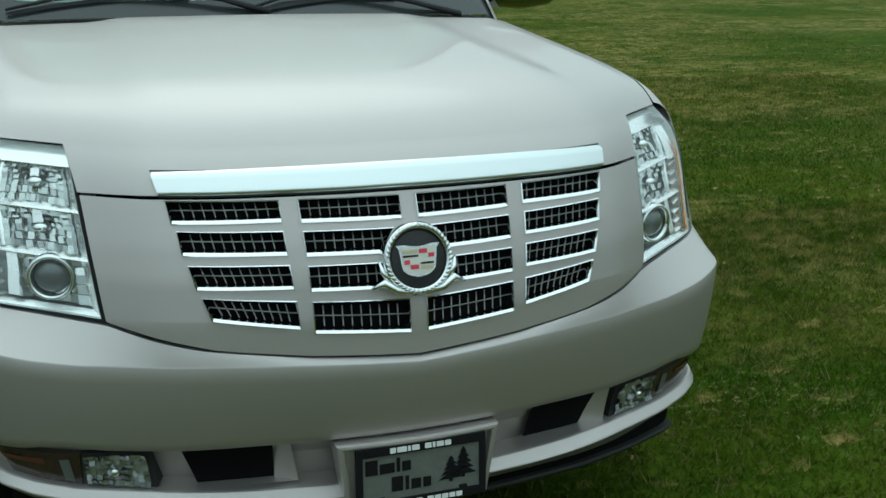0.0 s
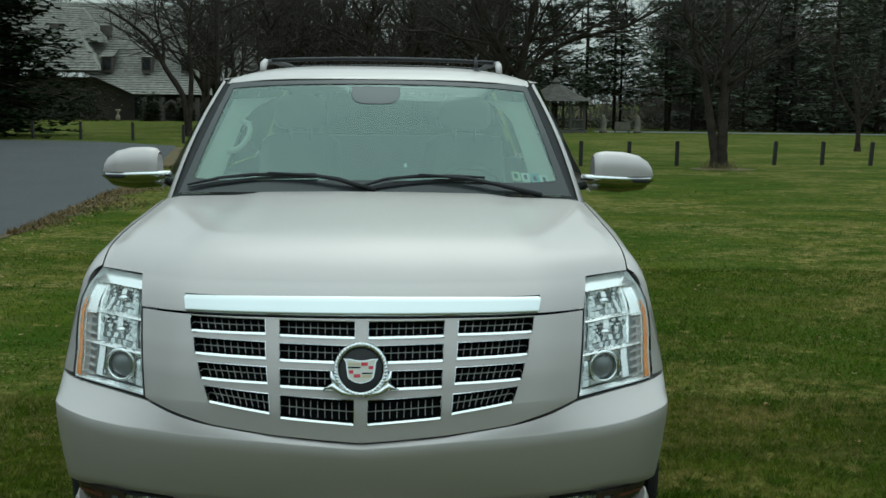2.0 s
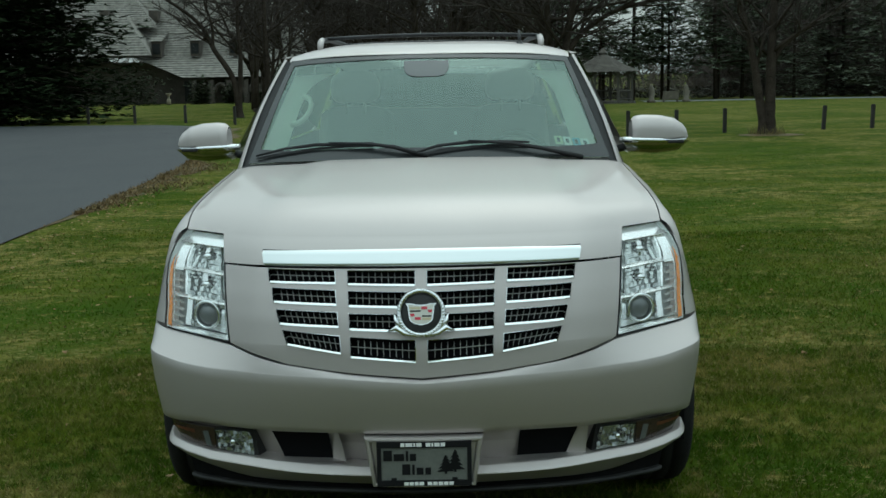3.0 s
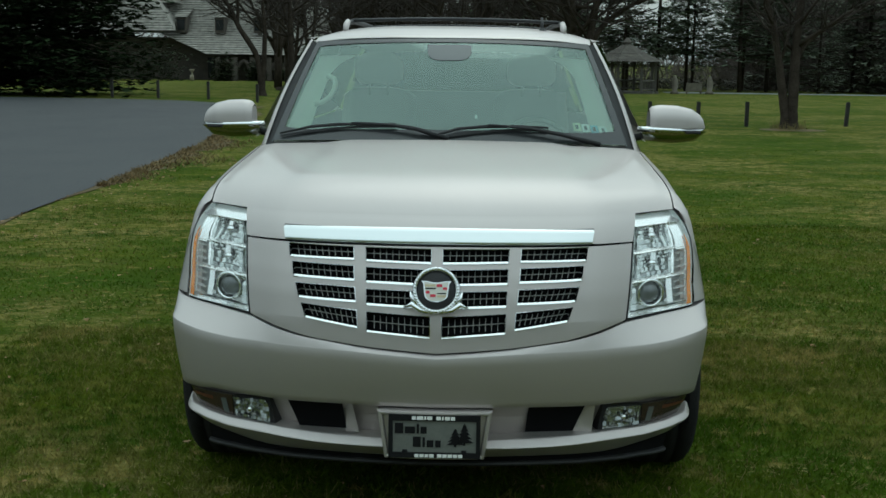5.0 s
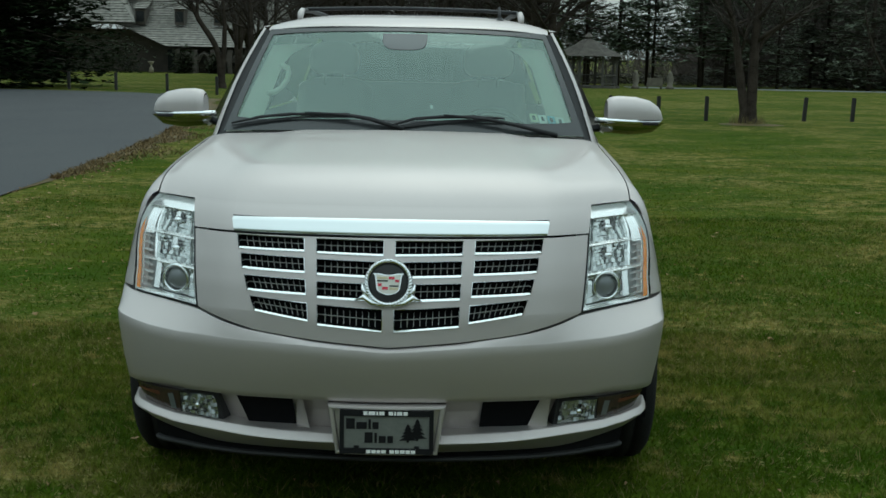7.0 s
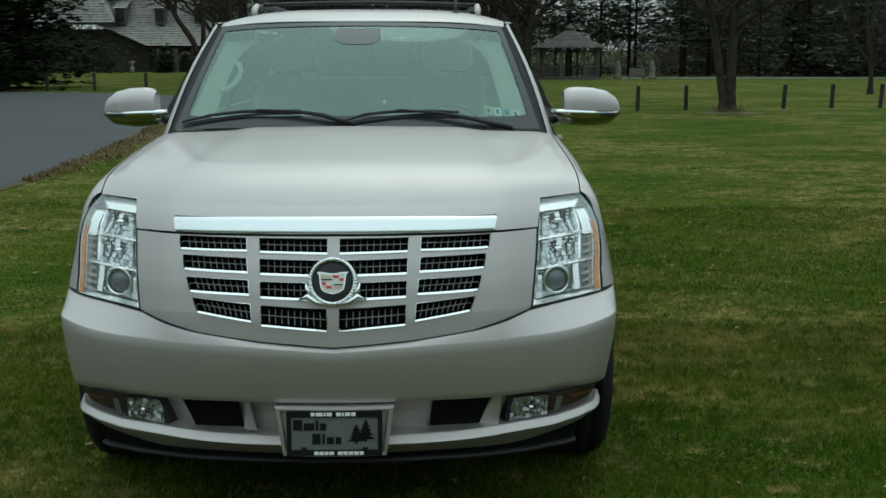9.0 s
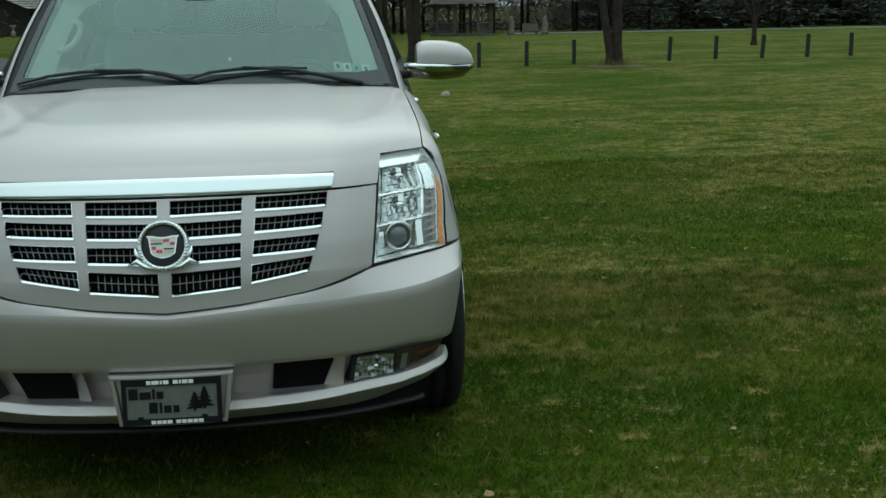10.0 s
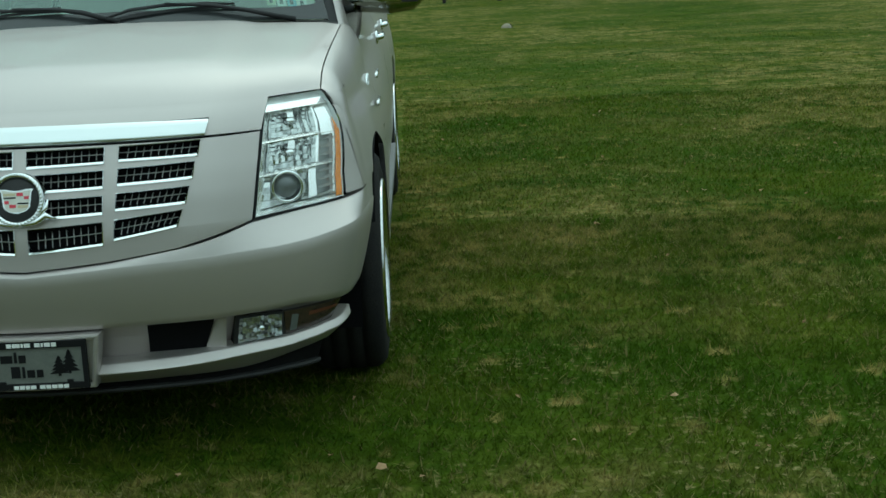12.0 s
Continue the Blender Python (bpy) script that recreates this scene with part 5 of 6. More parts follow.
def limb(b, tw, rnd, p, d, length, r, level, top, n_kids, droop):
    seg = 5 if level < 2 else 3
    pts, rad = [p], [r]
    for i in range(seg):
        wob = Vector((rnd.gauss(0, 1), rnd.gauss(0, 1), rnd.gauss(0, .6))) * (.10 + .05 * level)
        d = (d + wob + Vector((0, 0, .10 - droop * level))).normalized()
        p = p + d * (length / seg)
        pts.append(p)
        rad.append(r * (1 - (.62 if level < top else .85) * (i + 1) / seg))
    (b if level < 2 else tw).tube(pts, rad, (9, 6, 4, 3, 3)[level])
    if level >= top:
        return
    for k in range(n_kids[level]):
        t = rnd.uniform(.30 if level == 0 else .15, 1.0)
        i = min(seg - 1, int(t * seg))
        q = pts[i].lerp(pts[i + 1], t * seg - i)
        side = Vector((rnd.gauss(0, 1), rnd.gauss(0, 1), rnd.gauss(.15, .5))).normalized()
        dd = ((pts[i + 1] - pts[i]).normalized() * rnd.uniform(.3, .9) + side).normalized()
        limb(b, tw, rnd, q, dd, length * rnd.uniform(.42, .72), rad[i] * rnd.uniform(.40, .62), level + 1, top, n_kids, droop)


def bare_tree(seed, place, height, r, lean=(0, 0), top=3, kids=(7, 6, 5, 4), forks=(), label="leafless tree with a spreading crown", droop=.03):
    rnd = random.Random(seed)
    b, tw = Build(), Build()
    b.tube([Vector((0, 0, -.2)), Vector((0, 0, .0)), Vector((lean[0] * .05, lean[1] * .05, .35))], [r * 1.4, r * 1.22, r * 1.03], 9)
    d = Vector((lean[0], lean[1], 1)).normalized()
    limb(b, tw, rnd, Vector((lean[0] * .03, lean[1] * .03, .25)), d, height * .62, r, 0, top, kids, droop)
    for fx, fy, fz, fl, fr in forks:
        limb(b, tw, rnd, Vector((lean[0] * fz * .9, lean[1] * fz * .9, fz)), Vector((fx, fy, 1)).normalized(), fl, fr, 1, top, kids, droop)
    root = tagged(new("tree"), label, "tree")
    root.location = place
    b.done("trunk", BARK, root)
    tw.done("crown", TWIG, root, "fine bare branches")
    return root


def stem_tree(seed, place, stems, kids, reach, label, top=3):
    """A leafless tree whose stems follow given lines: (points, foot radius, top radius)."""
    rnd = random.Random(seed)
    b, tw = Build(), Build()
    for line, r0, r1 in stems:
        raw = [Vector(p) for p in line]
        pts = []
        for i in range(len(raw) - 1):                       # rounded through the given points
            p0, p1, p2, p3 = raw[max(i - 1, 0)], raw[i], raw[i + 1], raw[min(i + 2, len(raw) - 1)]
            for k in range(4):
                t = k / 4
                pts.append(.5 * (2 * p1 + (p2 - p0) * t + (2 * p0 - 5 * p1 + 4 * p2 - p3) * t * t + (3 * p1 - p0 - 3 * p2 + p3) * t ** 3))
        pts.append(raw[-1])
        n = len(pts)
        rad = [lerp(r0, r1, i / (n - 1)) * (1 + .5 * max(0, 1 - max(0, pts[i].z) / .45) ** 2) for i in range(n)]
        k0 = len(b.v)
        b.tube(pts, rad, 14)
        for i in range(n):                                  # furrowed, knotty bark
            for j in range(14):
                v = Vector(b.v[k0 + i * 14 + j])
                ridge = .10 * math.sin(j * 2.7 + .35 * math.sin(i * .8)) + rnd.uniform(-.07, .07)
                b.v[k0 + i * 14 + j] = tuple(v + (v - pts[i]) * ridge)
        for k in range(kids[0]):
            t = rnd.uniform(.45, 1.0) * (n - 1)
            i = min(n - 2, int(t))
            q = pts[i].lerp(pts[i + 1], t - i)
            side = Vector((rnd.gauss(0, 1), rnd.gauss(0, .8), rnd.gauss(.25, .4))).normalized()
            d = ((pts[i + 1] - pts[i]).normalized() * rnd.uniform(.2, .8) + side).normalized()
            limb(b, tw, rnd, q, d, reach * rnd.uniform(.5, 1.0), rad[i] * rnd.uniform(.35, .55), 1, top, kids, .02)
    root = tagged(new("tree"), label, "tree")
    root.location = place
    b.done("trunk", BARK, root)
    tw.done("crown", TWIG, root, "fine bare branches")
    return root


def crown_clump(b, rnd, p, size, flat=.6):
    """A ragged tuft of needles: thin triangles fanned out from one point."""
    for _ in range(5):
        a = rnd.uniform(0, 2 * math.pi)
        d = Vector((math.cos(a), math.sin(a), rnd.uniform(-.5, .6) * flat)) * size * rnd.uniform(.6, 1.25)
        s = Vector((-math.sin(a), math.cos(a), rnd.uniform(-.6, .6))) * size * rnd.uniform(.12, .30)
        k = len(b.v)
        b.v += [tuple(p - s), tuple(p + s), tuple(p + d)]
        b.f.append((k, k + 1, k + 2))


def conifer(seed, place, height, radius, base=.25, whorls=22, per=7, clumps=9, size=.35, mat=NEEDLE_B, gap=.25, label="dark pine with uneven layered boughs", power=.8, puff=.05):
    rnd = random.Random(seed)
    root = tagged(new("tree"), label, "tree")
    root.location = place
    b, c = Build(), Build()
    b.tube([(0, 0, -.3), (rnd.uniform(-.2, .2), rnd.uniform(-.2, .2), height * .5), (rnd.uniform(-.3, .3), 0, height * .98)], [radius * .034 + .03, radius * .026 + .02, .02], 7)
    for w in range(whorls):
        t = (w + rnd.random()) / whorls
        z = height * lerp(base, .99, t)
        reach = radius * (1 - t) ** power * rnd.uniform(.6, 1.1) + .12
        for _ in range(per):
            if rnd.random() < gap:
                continue
            a = rnd.uniform(0, 2 * math.pi)
            tip = Vector((math.cos(a) * reach, math.sin(a) * reach, z + rnd.uniform(-.10, .06) * reach))
            st = Vector((0, 0, z))
            b.tube([st, st.lerp(tip, .5) + Vector((0, 0, .05 * reach)), tip], [.012 + .012 * reach, .010 + .006 * reach, .004], 3)
            for k in range(clumps):
                q = st.lerp(tip, lerp(.25, 1.05, (k + rnd.random()) / clumps))
                q += Vector((rnd.gauss(0, .10), rnd.gauss(0, .10), rnd.gauss(0, puff))) * reach
                crown_clump(c, rnd, q, size * rnd.uniform(.7, 1.3))
    tr = b.done("trunk", BARK, root)
    cr = c.done("crown", mat, root, smooth=False)
    return root


# lawn tree beside the posts, tree behind the car, tree by the house
stem_tree(5, (8.06, 25.7, 0), (
    (((-.07, 0, -.2), (-.08, 0, .0), (-.14, 0, .5), (-.26, 0, 1.15), (-.37, .02, 1.85), (-.50, .05, 2.5), (-.66, .1, 3.1), (-.95, .1, 4.0), (-1.4, .2, 5.6)), .13, .045),
    (((.07, 0, -.2), (.06, 0, .0), (.05, 0, .5), (.06, .02, 1.25), (.07, .05, 2.1), (.10, .05, 2.9), (.14, .1, 3.8), (.05, 0, 5.0), (.2, 0, 6.6)), .160, .055),
    (((.08, .05, 1.7), (.28, .1, 2.1), (.75, .2, 2.5), (1.5, .2, 2.95), (2.2, .2, 3.4)), .06, .02)), (11, 6, 5, 4), 2.3, "forked leafless tree leaning on the lawn")
b = Build().grid(24, 2, lambda u, v: (8.06 + lerp(.15, .85, v) * math.cos(2 * math.pi * u) * (1 + .15 * math.sin(9 * u)), 25.7 + lerp(.15, .6, v) * math.sin(2 * math.pi * u), lerp(.05, .006, v)))
tagged(b.done("tree_ring", EARTH), "worn ring of earth and dry grass round the trunk", "bare earth")
rnd = random.Random(23)
b = Build()
for _ in range(4500):
    y = rnd.uniform(10.5, 24)
    w = .15 + .95 * abs(math.sin(y * .9 + 1.2)) * step(y, 10.5, 13)
    x = table(y, EDGE) + abs(rnd.gauss(.06, .5)) * w
    p = Vector((x, y, ground_z(y, x) + .004))
    a, h = rnd.uniform(0, 6.3), rnd.uniform(.015, .075)
    e = Vector((math.cos(a), math.sin(a), 0)) * rnd.uniform(.006, .016)
    k = len(b.v)
    b.v += [tuple(p - e), tuple(p + e), tuple(p + Vector((rnd.gauss(0, .05), rnd.gauss(0, .05), h)))]
    b.f.append((k, k + 1, k + 2))
tagged(b.done("dry_grass", material("brown_litter", (.17, .105, .045), rough=.95, var=(.105, .085, .030), scale=6, island=.5), smooth=False), "dry brown grass and leaf litter along the asphalt drive", "grass", kind="stuff")
rnd = random.Random(17)
b = Build()
for _ in range(150):
    a, r = rnd.uniform(0, 6.3), rnd.uniform(.20, .42)
    p = Vector((8.06 + r * math.cos(a) * 1.1, 25.7 + r * math.sin(a), .0))
    h = rnd.uniform(.08, .34)
    k = len(b.v)
    b.v += [tuple(p - Vector((.008, 0, 0))), tuple(p + Vector((.008, 0, 0))), tuple(p + Vector((rnd.gauss(0, .08), rnd.gauss(0, .08), h)))]
    b.f.append((k, k + 1, k + 2))
tagged(b.done("dry_grass", material("straw_grass", (.20, .15, .06), rough=.95, var=(.12, .12, .04), scale=9, island=.4), smooth=False), "tall dry grass round the tree trunk", "grass", kind="stuff")
stem_tree(8, (3.33, 30.9, 0), (
    (((-.06, 0, -.2), (-.05, 0, .1), (-.10, 0, 1.2), (-.30, 0, 2.4), (-.80, .1, 3.6), (-1.5, .1, 5.2), (-2.3, .2, 7.5)), .17, .06),
    (((.06, 0, -.2), (.06, 0, .1), (.05, 0, 1.2), (.12, 0, 2.4), (.40, 0, 4.0), (.75, .1, 5.5), (1.0, .2, 8.0)), .18, .06),
    (((.10, .05, 2.2), (.70, .2, 2.9), (1.7, .3, 3.5), (3.2, .3, 3.9), (4.5, .2, 4.6)), .09, .03),
    (((-.35, 0, 2.5), (-.45, -.3, 3.8), (-.2, -.4, 5.5), (-.4, -.3, 8.0)), .10, .04)), (15, 8, 6, 4), 3.6, "large leafless tree forking into wide limbs")
stem_tree(14, (-9.1, 45.5, ground_z(45, -9.1)), (
    (((0, 0, -.2), (0, 0, .15), (-.05, 0, .9), (-.25, 0, 1.8), (-.92, 0, 2.85), (-1.44, .1, 3.85), (-2.3, .2, 4.6), (-3.4, .2, 5.3)), .17, .04),
    (((.02, 0, -.1), (.05, 0, .6), (.17, 0, 2.6), (.10, 0, 4.2), (.3, .1, 6.2)), .14, .04),
    (((-1.0, 0, 2.95), (-1.0, .1, 3.9), (-1.3, .1, 5.0), (-1.2, 0, 6.3)), .08, .02)), (10, 6, 5, 4), 3.0, "crooked leafless tree near the house")
stem_tree(15, (-8.0, 46.5, ground_z(46, -8)), ((((0, 0, -.2), (0, 0, .2), (.03, 0, 2.0), (-.02, 0, 4.2), (.1, 0, 8.5)), .18, .06),), (14, 6, 5, 4), 3.4, "upright leafless tree near the house")
stem_tree(23, (17.4, 40.3, ground_z(40)), tuple(
    (((0, 0, -.2), (0, 0, .4), (dx * .06, 0, 1.05), (dx * .5, dy * .5, 1.7), (dx, dy, 2.7), (dx * 1.25, dy * 1.2, 3.7)), .10, .02)
    for dx, dy in ((-.95, .1), (-.4, -.3), (.05, .3), (.45, -.2), (1.0, .1))), (6, 5, 5, 3), 1.3, "small pale leafless tree with a vase-shaped crown")
conifer(3, (-17.7, 41.6, ground_z(42, -17.7)), 17, 4.6, .015, 64, 18, 27, .31, NEEDLE, .05, "broad dark spruce with boughs down to the grass", .24)

# pines behind the gazebo and woods round the far lawn: a few kinds, copied
pine_kinds = [conifer(40 + k, (14 + 6 * k, 104 + 3 * k, ground_z(104)), 13 + 1.5 * k, 4.3, .20, 18, 7, 14, .46, NEEDLE_B, .44, "tall dark pine with open layered boughs", .6, .10) for k in range(3)]
# paler than the other pines: colour raised to make up for the backlight
NEEDLE_C = material("lightened_pine_needles", (.104, .118, .084), rough=.95, spec=.1, var=(.150, .164, .120), scale=3, island=.45)
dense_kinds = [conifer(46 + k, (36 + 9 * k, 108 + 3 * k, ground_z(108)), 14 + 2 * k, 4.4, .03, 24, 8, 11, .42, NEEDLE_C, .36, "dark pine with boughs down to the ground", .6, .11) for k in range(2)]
for t in pine_kinds + dense_kinds:
    tagged(t, group="pines behind the gazebo")
rnd = random.Random(77)
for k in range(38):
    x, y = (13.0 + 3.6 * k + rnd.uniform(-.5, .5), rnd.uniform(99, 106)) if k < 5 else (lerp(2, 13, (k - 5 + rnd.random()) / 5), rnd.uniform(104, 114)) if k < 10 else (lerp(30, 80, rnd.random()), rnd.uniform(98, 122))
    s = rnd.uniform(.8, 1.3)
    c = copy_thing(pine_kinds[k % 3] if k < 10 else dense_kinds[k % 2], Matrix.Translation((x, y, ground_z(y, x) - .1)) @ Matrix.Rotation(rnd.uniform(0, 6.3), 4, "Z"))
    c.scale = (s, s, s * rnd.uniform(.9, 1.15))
for k in range(6):
    y = rnd.uniform(46, 80)
    c = copy_thing(pine_kinds[k % 3], Matrix.Translation((-24 - .30 * (y - 40) - rnd.uniform(0, 14), y, ground_z(y) - .1)) @ Matrix.Rotation(rnd.uniform(0, 6.3), 4, "Z"))
wood_kinds = [bare_tree(60 + k, (-6 + 9 * k, 118 + 4 * k, ground_z(118) - .1), 13 + 2 * k, .26, (rnd.uniform(-.1, .1), 0), 2, (14, 9, 6), ((.5, .1, 3, 7, .12), (-.5, .1, 3.5, 7, .12)), "tall leafless woodland tree") for k in range(3)]
for t in wood_kinds:
    tagged(t, group="woodland trees")
for k in range(64):
    x, y = lerp(-70, 75, (k + rnd.random()) / 64), rnd.uniform(116, 150)
    if k % 4 == 0:
        x, y = rnd.uniform(-12, 5.5), rnd.uniform(70, 112)
    if 7 < x < 31 and y > 100:
        x -= 26
    s = rnd.uniform(.8, 1.35)
    c = copy_thing(wood_kinds[k % 3], Matrix.Translation((x, y, ground_z(y, x) - .1)) @ Matrix.Rotation(rnd.uniform(0, 6.3), 4, "Z"))
    c.scale = (s, s, s)

thick_kinds = [bare_tree(90 + k, (-12 + 5 * k, 66 + 8 * k, ground_z(66) - .1), 15, .20, (0, 0), 3, (15, 9, 6, 4), ((.5, .1, 2, 7, .11), (-.5, .1, 2.5, 7, .11)), "leafless tree with a dense brown twig crown") for k in range(2)]
for t in thick_kinds:
    tagged(t, group="twiggy trees behind the car")
for k, (x, y) in enumerate(((-10.5, 58), (-7.5, 63), (-5, 74), (-2, 62), (.5, 72), (3, 80), (4.6, 86), (8.0, 112), (-9, 84), (-15, 92), (-12, 70))):
    c = copy_thing(thick_kinds[k % 2], Matrix.Translation((x, y, ground_z(y, x) - .1)) @ Matrix.Rotation(rnd.uniform(0, 6.3), 4, "Z"))
    s = rnd.uniform(.75, 1.05)
    c.scale = (s, s, s)

# brush and distant stems closing the view
b = Build()
rng2 = random.Random(31)
for n in range(105000):
    if n < 55000:
        x, y = rng2.uniform(29, 80), rng2.uniform(112, 140)
    elif n < 83000:
        x, y = rng2.uniform(-120, 130), rng2.uniform(124, 170)
    else:                                                  # unseen woods added behind the camera, hiding the horizon from the reflections
        a, r = rng2.uniform(math.pi * .92, math.pi * 2.08), rng2.uniform(34, 75)
        x, y = r * math.cos(a), r * math.sin(a)
    side = 1.0 if x > 30 or y < 60 else (.30 if x > 2 else .62)
    z = ground_z(y) + (rng2.random() ** 1.3) * (17 + 5 * math.sin(x * .11) + 3 * math.sin(x * .37)) * side
    l = rng2.uniform(.8, 2.8)
    d = Vector((rng2.gauss(0, .8), rng2.gauss(0, .3), rng2.gauss(.5, .8))).normalized() * l
    s = Vector((rng2.gauss(0, 1), 0, rng2.gauss(0, 1))).normalized() * rng2.uniform(.02, .13)
    k = len(b.v)
    p = Vector((x, y, z))
    b.v += [tuple(p - s), tuple(p + s), tuple(p + d)]
    b.f.append((k, k + 1, k + 2))
# the twigs' colour is likewise raised against the backlight
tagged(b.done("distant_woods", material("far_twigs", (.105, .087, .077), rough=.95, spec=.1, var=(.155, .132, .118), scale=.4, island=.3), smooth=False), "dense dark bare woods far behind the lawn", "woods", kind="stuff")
b = Build()
for _ in range(15000):
    x = rng2.uniform(-75, 110)
    y = rng2.uniform(110, 124) if x > 24 else rng2.uniform(116, 126)
    p = Vector((x, y, ground_z(y) + rng2.random() ** 1.5 * (3.4 if x > 29 else 1.1)))
    crown_clump(b, rng2, p, .36, .9)
tagged(b.done("undergrowth", material("brush", (.030, .030, .020), rough=.95, var=(.055, .048, .032), scale=.6, island=.4), smooth=False), "dark low brush along the wood edge", "brush", kind="stuff")

# ---------------------------------------------------------------- fence posts
WOOD_DARK = material("weathered_dark_post", (.016, .015, .014), rough=.9, var=(.035, .032, .028), scale=14, fine=90, bump=.5, bump_scale=40)


def post(x, y, tilt):
    b = Build().box((0, 0, .28), (.046, .046, .36))
    b.box((0, 0, .648), (.039, .039, .008))
    p = b.done("fence_post", WOOD_DARK, smooth=False)
    p.matrix_basis = Matrix.Translation((x, y, ground_z(y))) @ Matrix.Rotation(tilt, 4, "Y")
    return tagged(p, "short dark weathered wooden post in the lawn", "post", "posts along the drive")


first = post(4.66, 26.6, 0)
for x, y, t in ((3.3, 26.4, 0), (1.9, 26.2, .01), (5.95, 26.75, .01), (7.33, 27.2, 0), (8.66, 27.5, 0), (10.2, 27.95, .05), (11.62, 28.2, .03), (12.98, 28.2, .06), (14.4, 28.4, .03), (15.8, 28.6, 0), (17.2, 28.8, .02), (18.6, 29.0, 0), (20.0, 29.2, -.02), (21.4, 29.4, .02),
                (-7.72, 37.3, 0), (-9.75, 38.45, 0), (-11.68, 38.7, 0), (-13.48, 38.95, 0), (-5.9, 36.2, 0)):
    copy_thing(first, Matrix.Translation((x, y, ground_z(y, x))) @ Matrix.Rotation(t, 4, "Y"))

# ---------------------------------------------------------------- gazebo
OLD_WOOD = material("grey_weathered_wood", (.115, .105, .092), rough=.9, var=(.07, .065, .058), scale=4, fine=40, bump=.4, bump_scale=30)
GAZEBO_SHINGLE = material("brown_grey_shingle", (.125, .112, .095), rough=.95, var=(.065, .058, .05), scale=2.5, fine=25, bump=.7, bump_scale=9, island=.25)
SHINGLE = material("grey_shingle", (.285, .270, .238), rough=.95, var=(.140, .133, .117), scale=2.5, fine=25, bump=.7, bump_scale=9, island=.25)
GX, GY = 11.9, 88.0
GZ = ground_z(GY)
gaz = tagged(new("gazebo"), "grey weathered wooden gazebo with a shingle roof", "gazebo")
gaz.location = (GX, GY, GZ)
prof = []
for r0, z0, r1, z1 in ((3.05, 2.45, 1.62, 3.06), (1.62, 3.08, .36, 3.78)):
    for k in range(7):                                     # stepped shingle courses
        prof += [(lerp(r0, r1, k / 7), lerp(z0, z1, k / 7) + .05), (lerp(r0, r1, (k + 1) / 7) + .02, lerp(z0, z1, (k + 1) / 7))]
prof += [(.26, 3.75), (.26, 4.0), (.38, 3.98), (.02, 4.38)]
b = Build().lathe(prof, 8, lambda x, d, z: Vector((x * math.cos(.3927) - z * math.sin(.3927), x * math.sin(.3927) + z * math.cos(.3927), d)))
b.done("roof", GAZEBO_SHINGLE, gaz, "", False)
for j in range(8):
    t = 2 * math.pi * (j + .5) / 8
    x, y = 2.35 * math.cos(t), 2.35 * math.sin(t)
    b = Build().box((x, y, 1.25), (.09, .09, 1.30))
    b.tube([(x, y, 1.9), (x * .82 - .25 * math.sin(t), y * .82 + .25 * math.cos(t), 2.45)], .05, 4)
    b.tube([(x, y, 1.9), (x * .82 + .25 * math.sin(t), y * .82 - .25 * math.cos(t), 2.45)], .05, 4)
    b.done("post", OLD_WOOD, gaz, "", False)
    if j == 5:
        continue
    t2 = 2 * math.pi * (j + 1.5) / 8
    x2, y2 = 2.35 * math.cos(t2), 2.35 * math.sin(t2)
    b = Build()
    for z in (.35, 1.0):
        b.tube([(x, y, z), (x2, y2, z)], .05, 4)
    for k in range(1, 11):
        b.tube([(lerp(x, x2, k / 11), lerp(y, y2, k / 11), .35), (lerp(x, x2, k / 11), lerp(y, y2, k / 11), 1.0)], .025, 4)
    b.done("railing", OLD_WOOD, gaz, "", False)
b = Build().tube([(0, 0, -.2), (0, 0, .18)], 2.6, 8)
b.done("deck", OLD_WOOD, gaz, "", False)
GARDEN = material("weathered_garden_stone", (.17, .15, .12), rough=.95, var=(.10, .09, .07), scale=3, fine=20)
# pale garden pieces on the bed beside it
for x, y, h in ((15.75, 88, 1.45), (18.6, 88.5, 1.4)):
    b = Build().tube([(0, 0, 0), (0, 0, .2), (0, 0, .25), (.03, 0, h * .6), (-.02, 0, h * .85), (0, 0, h)], [.34, .32, .2, .26, .18, .05], 9)
    o = tagged(b.done("garden_stone", GARDEN), "pale upright garden stone", "garden stone", "garden stones")
    o.location = (x, y, ground_z(y))

# ---------------------------------------------------------------- house
WALL_STONE = material("rubble_stone_wall", (.10, .085, .07), rough=.95, var=(.055, .048, .04), scale=1.6, fine=9, bump=.8, bump_scale=5)
DARK_PANE = material("dark_pane", (.015, .017, .018), rough=.2)
HX0, HX1, HY = -46.0, -16.5, 110.0
HZ = ground_z(HY)
house = tagged(new("house"), "old stone house under a huge grey shingle roof with dormers", "house")
house.location = (0, HY, HZ)
b = Build().box(((HX0 + HX1) / 2, 6.5, 2.2), ((HX1 - HX0) / 2, 5.5, 2.35))
b.done("wall", WALL_STONE, house, "", False)


def roof_rows(bb, p0, p1, p2, p3, rows):
    """Shingle courses between the eave p0-p1 and the ridge p3-p2, each lapping the one below."""
    p0, p1, p2, p3 = (Vector(p) for p in (p0, p1, p2, p3))
    n = (p1 - p0).cross(p3 - p0).normalized()
    def pt(u, v):
        k = round(v * 2 * rows)                            # each course starts with a small step
        a = (k // 2) / rows if k % 2 == 0 else (k // 2 + 1) / rows - .0005
        return p0.lerp(p3, a).lerp(p1.lerp(p2, a), u) + n * (.07 if k % 2 == 0 else 0)
    bb.grid(14, 2 * rows - 1, lambda u, v: pt(u, v * (2 * rows - 1) / (2 * rows)))


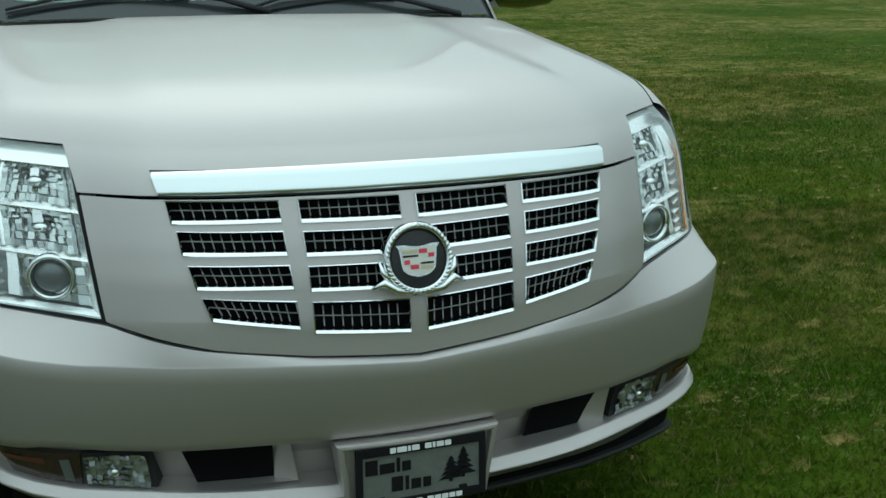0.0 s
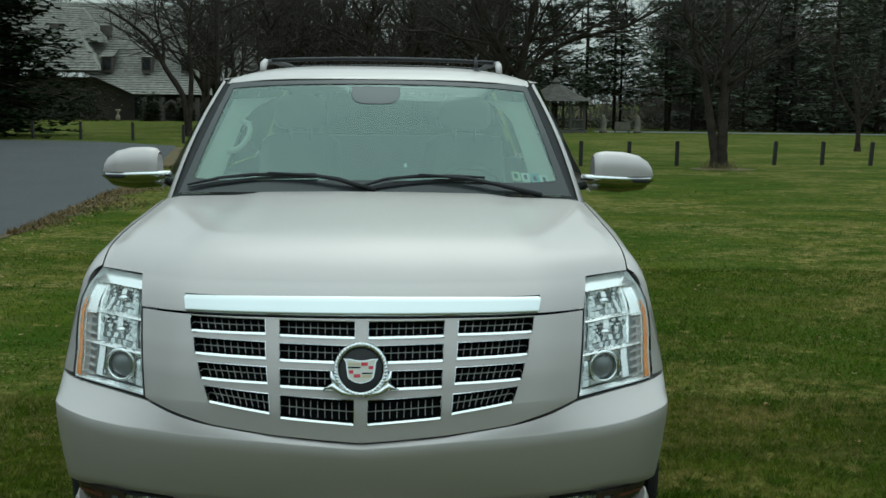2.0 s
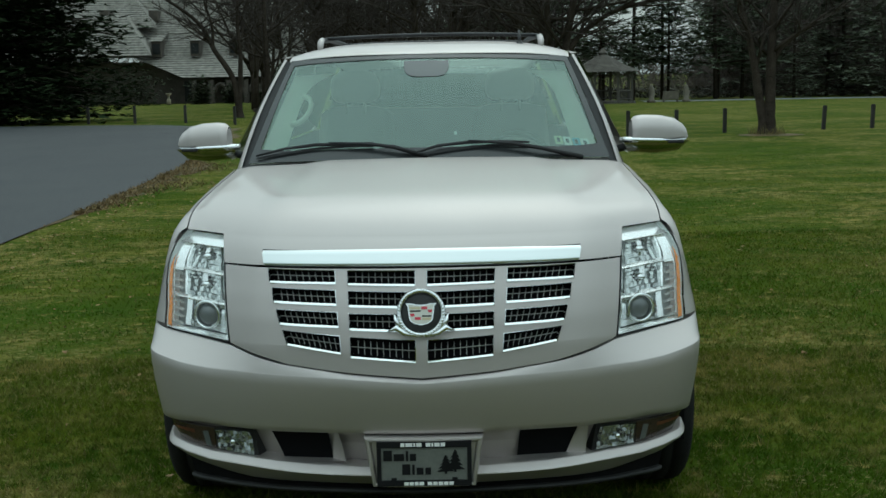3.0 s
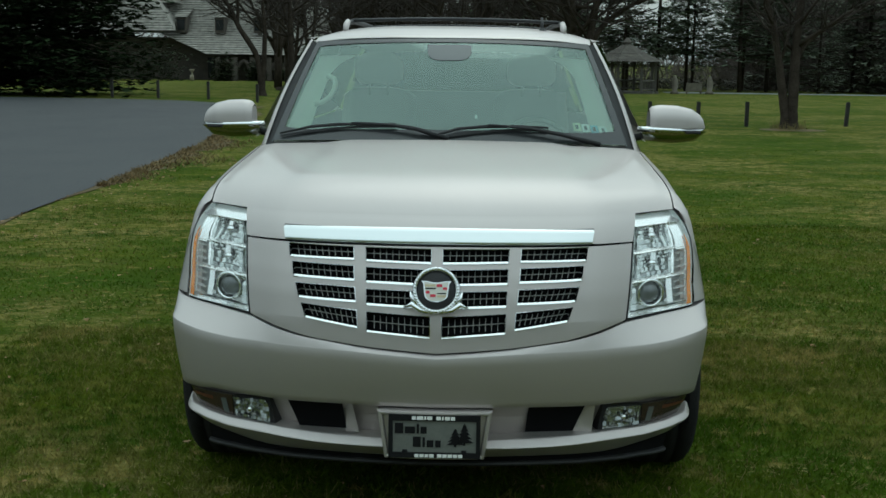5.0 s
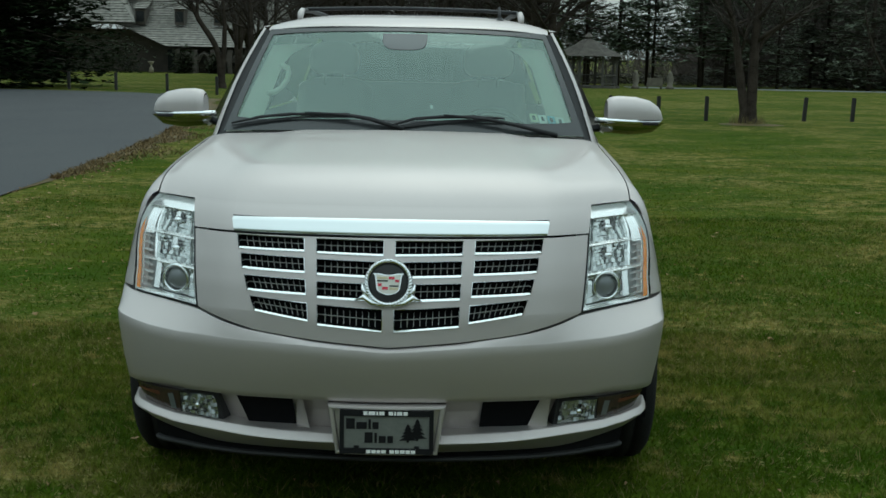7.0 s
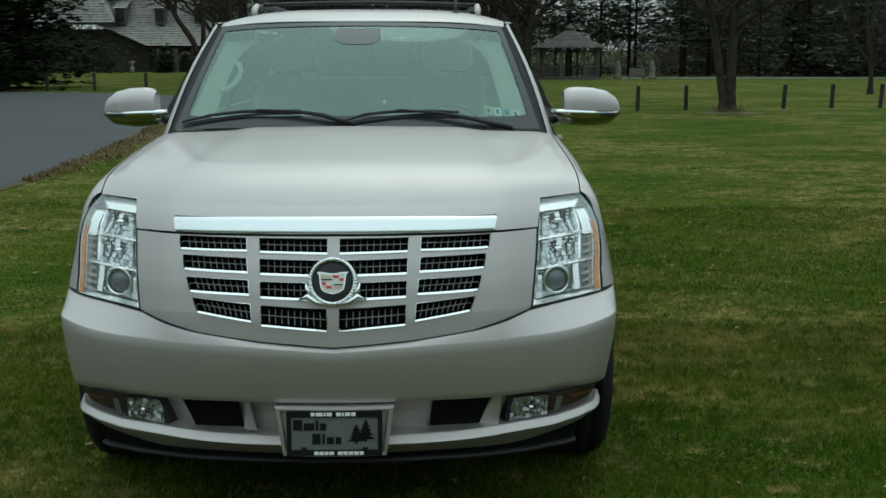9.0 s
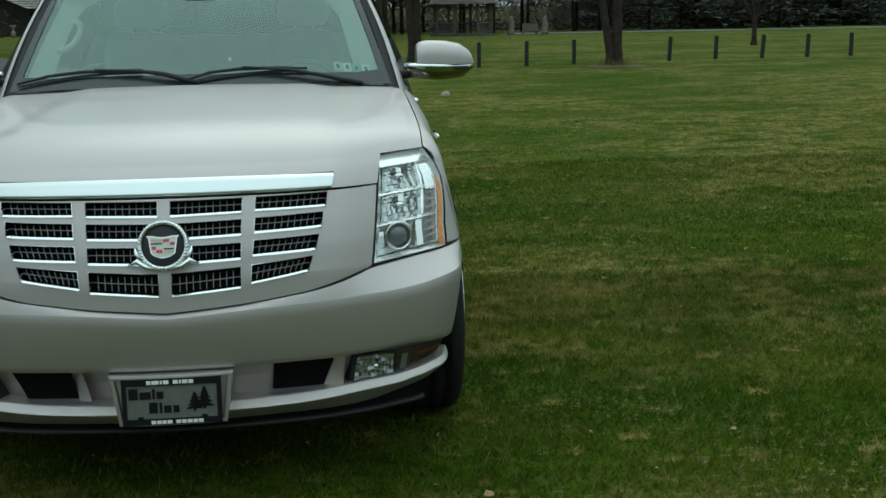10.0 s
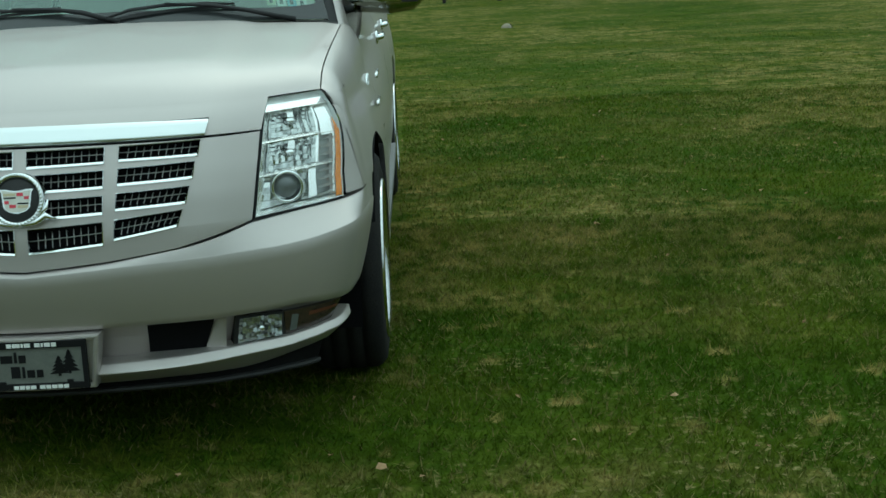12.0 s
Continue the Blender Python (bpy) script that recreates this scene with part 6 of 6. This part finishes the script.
b = Build()
roof_rows(b, (HX0 - 1, .3, 4.9), (HX1 + 1, .3, 4.9), (HX1 - 1.2, 7, 12.0), (HX0, 7, 12.4), 30)
roof_rows(b, (HX1 + 1, .3, 4.9), (HX1 + 1, 13, 4.9), (HX1 - 1.2, 7, 12.0), (HX1 - 1.2, 7, 12.0), 30)
b.done("roof", SHINGLE, house, "", False)
b = Build()
roof_rows(b, (-25.6, -4.2, 2.88), (-13.0, -4.2, 2.85), (-13.4, .4, 4.9), (-31.4, .4, 4.95), 9)
b.done("porch_roof", SHINGLE, house, "", False)
b = Build()
roof_rows(b, (-40, -3.0, 5.07), (-28.9, -3.0, 5.07), (-32.3, 1.0, 9.2), (-40, 1.0, 9.2), 16)
roof_rows(b, (-28.9, -3.0, 5.07), (-30.6, 3.0, 6.8), (-32.3, 3.0, 9.2), (-32.3, 1.0, 9.2), 12)
roof_rows(b, (-40, 1.3, 7.9), (-29.3, 1.3, 7.9), (-32.7, 5.2, 11.5), (-40, 5.2, 11.9), 16)
roof_rows(b, (-29.3, 1.3, 7.9), (-30.8, 6.0, 9.5), (-32.7, 6.0, 11.5), (-32.7, 5.2, 11.5), 10)
b.done("gable_roof", SHINGLE, house, "", False)
for x in (-29.0, -25.2, -21.4):
    b = Build()
    b.box((x, .9, 5.75), (.46, 1.2, .75))
    d = b.done("dormer", WALL_STONE, house, "", False)
    b = Build()
    roof_rows(b, (x - .68, -.6, 6.45), (x + .68, -.6, 6.45), (x + .64, 3.0, 7.6), (x - .64, 3.0, 7.6), 6)
    b.done("dormer_roof", SHINGLE, d, "", False)
    Build().box((x, -.33, 5.75), (.36, .05, .50)).done("dormer_pane", DARK_PANE, d, "", False)
for x, y in ((-34.3, 1.8), (-30.0, 4.0)):
    b = Build().box((x, y, 9.1), (.45, .9, .55))
    b.done("dormer", WALL_STONE, house, "", False)
for x0 in (-24.6, -22.95, -21.3, -19.65, -18.0, -16.35):                       # porch arches
    b = Build()
    b.box((x0, -3.9, 1.2), (.22, .3, 1.45))
    b.tube([(x0 + .2, -3.9, 1.5), (x0 + .42, -3.9, 2.05), (x0 + .82, -3.9, 2.3), (x0 + 1.22, -3.9, 2.05), (x0 + 1.45, -3.9, 1.5)], .20, 6)
    b.done("porch_arch", WALL_STONE, house, "", False)
for x in (-42, -38.5, -26, -22, -18):
    Build().box((x, .95, 1.6), (.7, .06, 1.0)).done("window", DARK_PANE, house, "", False)
SHRUB = material("shrub_leaves", (.022, .034, .014), rough=.9, spec=.2, var=(.036, .040, .020), scale=2, island=.5)
rnd = random.Random(55)
for x, y, w, h in ((-23.0, 101, 1.2, 2.3), (-31.8, 100, 2.6, 3.4), (-28.4, 100, 2.4, 3.1), (-36.5, 99, 4.0, 3.2), (-20.4, 103, .9, 1.8), (-17.0, 104, 1.6, 1.8)):
    b = Build()
    for _ in range(420):
        p = Vector((rnd.gauss(0, .42) * w, rnd.gauss(0, .42) * w * .6, abs(rnd.gauss(.35, .32)) * h))
        crown_clump(b, rnd, p, .30, 1)
    s = tagged(b.done("shrub", SHRUB, smooth=False), "rounded evergreen shrub before the house", "shrub", "shrubs by the house")
    s.location = (x, y, ground_z(y, x))

b = Build().tube([(0, 0, 0), (0, 0, .5), (0, 0, .55), (0, 0, .8), (0, 0, 1.0), (0, 0, 1.05)], [.22, .18, .08, .10, .28, .26], 10)
o = tagged(b.done("garden_urn", STONE), "pale stone garden urn before the porch", "garden urn")
o.location = (-26.0, 101.5, ground_z(101, -26))
b = Build().box((0, 0, .55), (.62, .05, .32)).box((0, .2, .42), (.60, .22, .03))
for g in (-1, 1):
    b.box((g * .55, .05, .22), (.05, .06, .24)).box((g * .55, .36, .2), (.05, .05, .22))
o = tagged(b.done("garden_bench", GARDEN, smooth=False), "pale weathered garden bench between the stones", "bench")
o.location = (17.4, 88.6, ground_z(88.6))
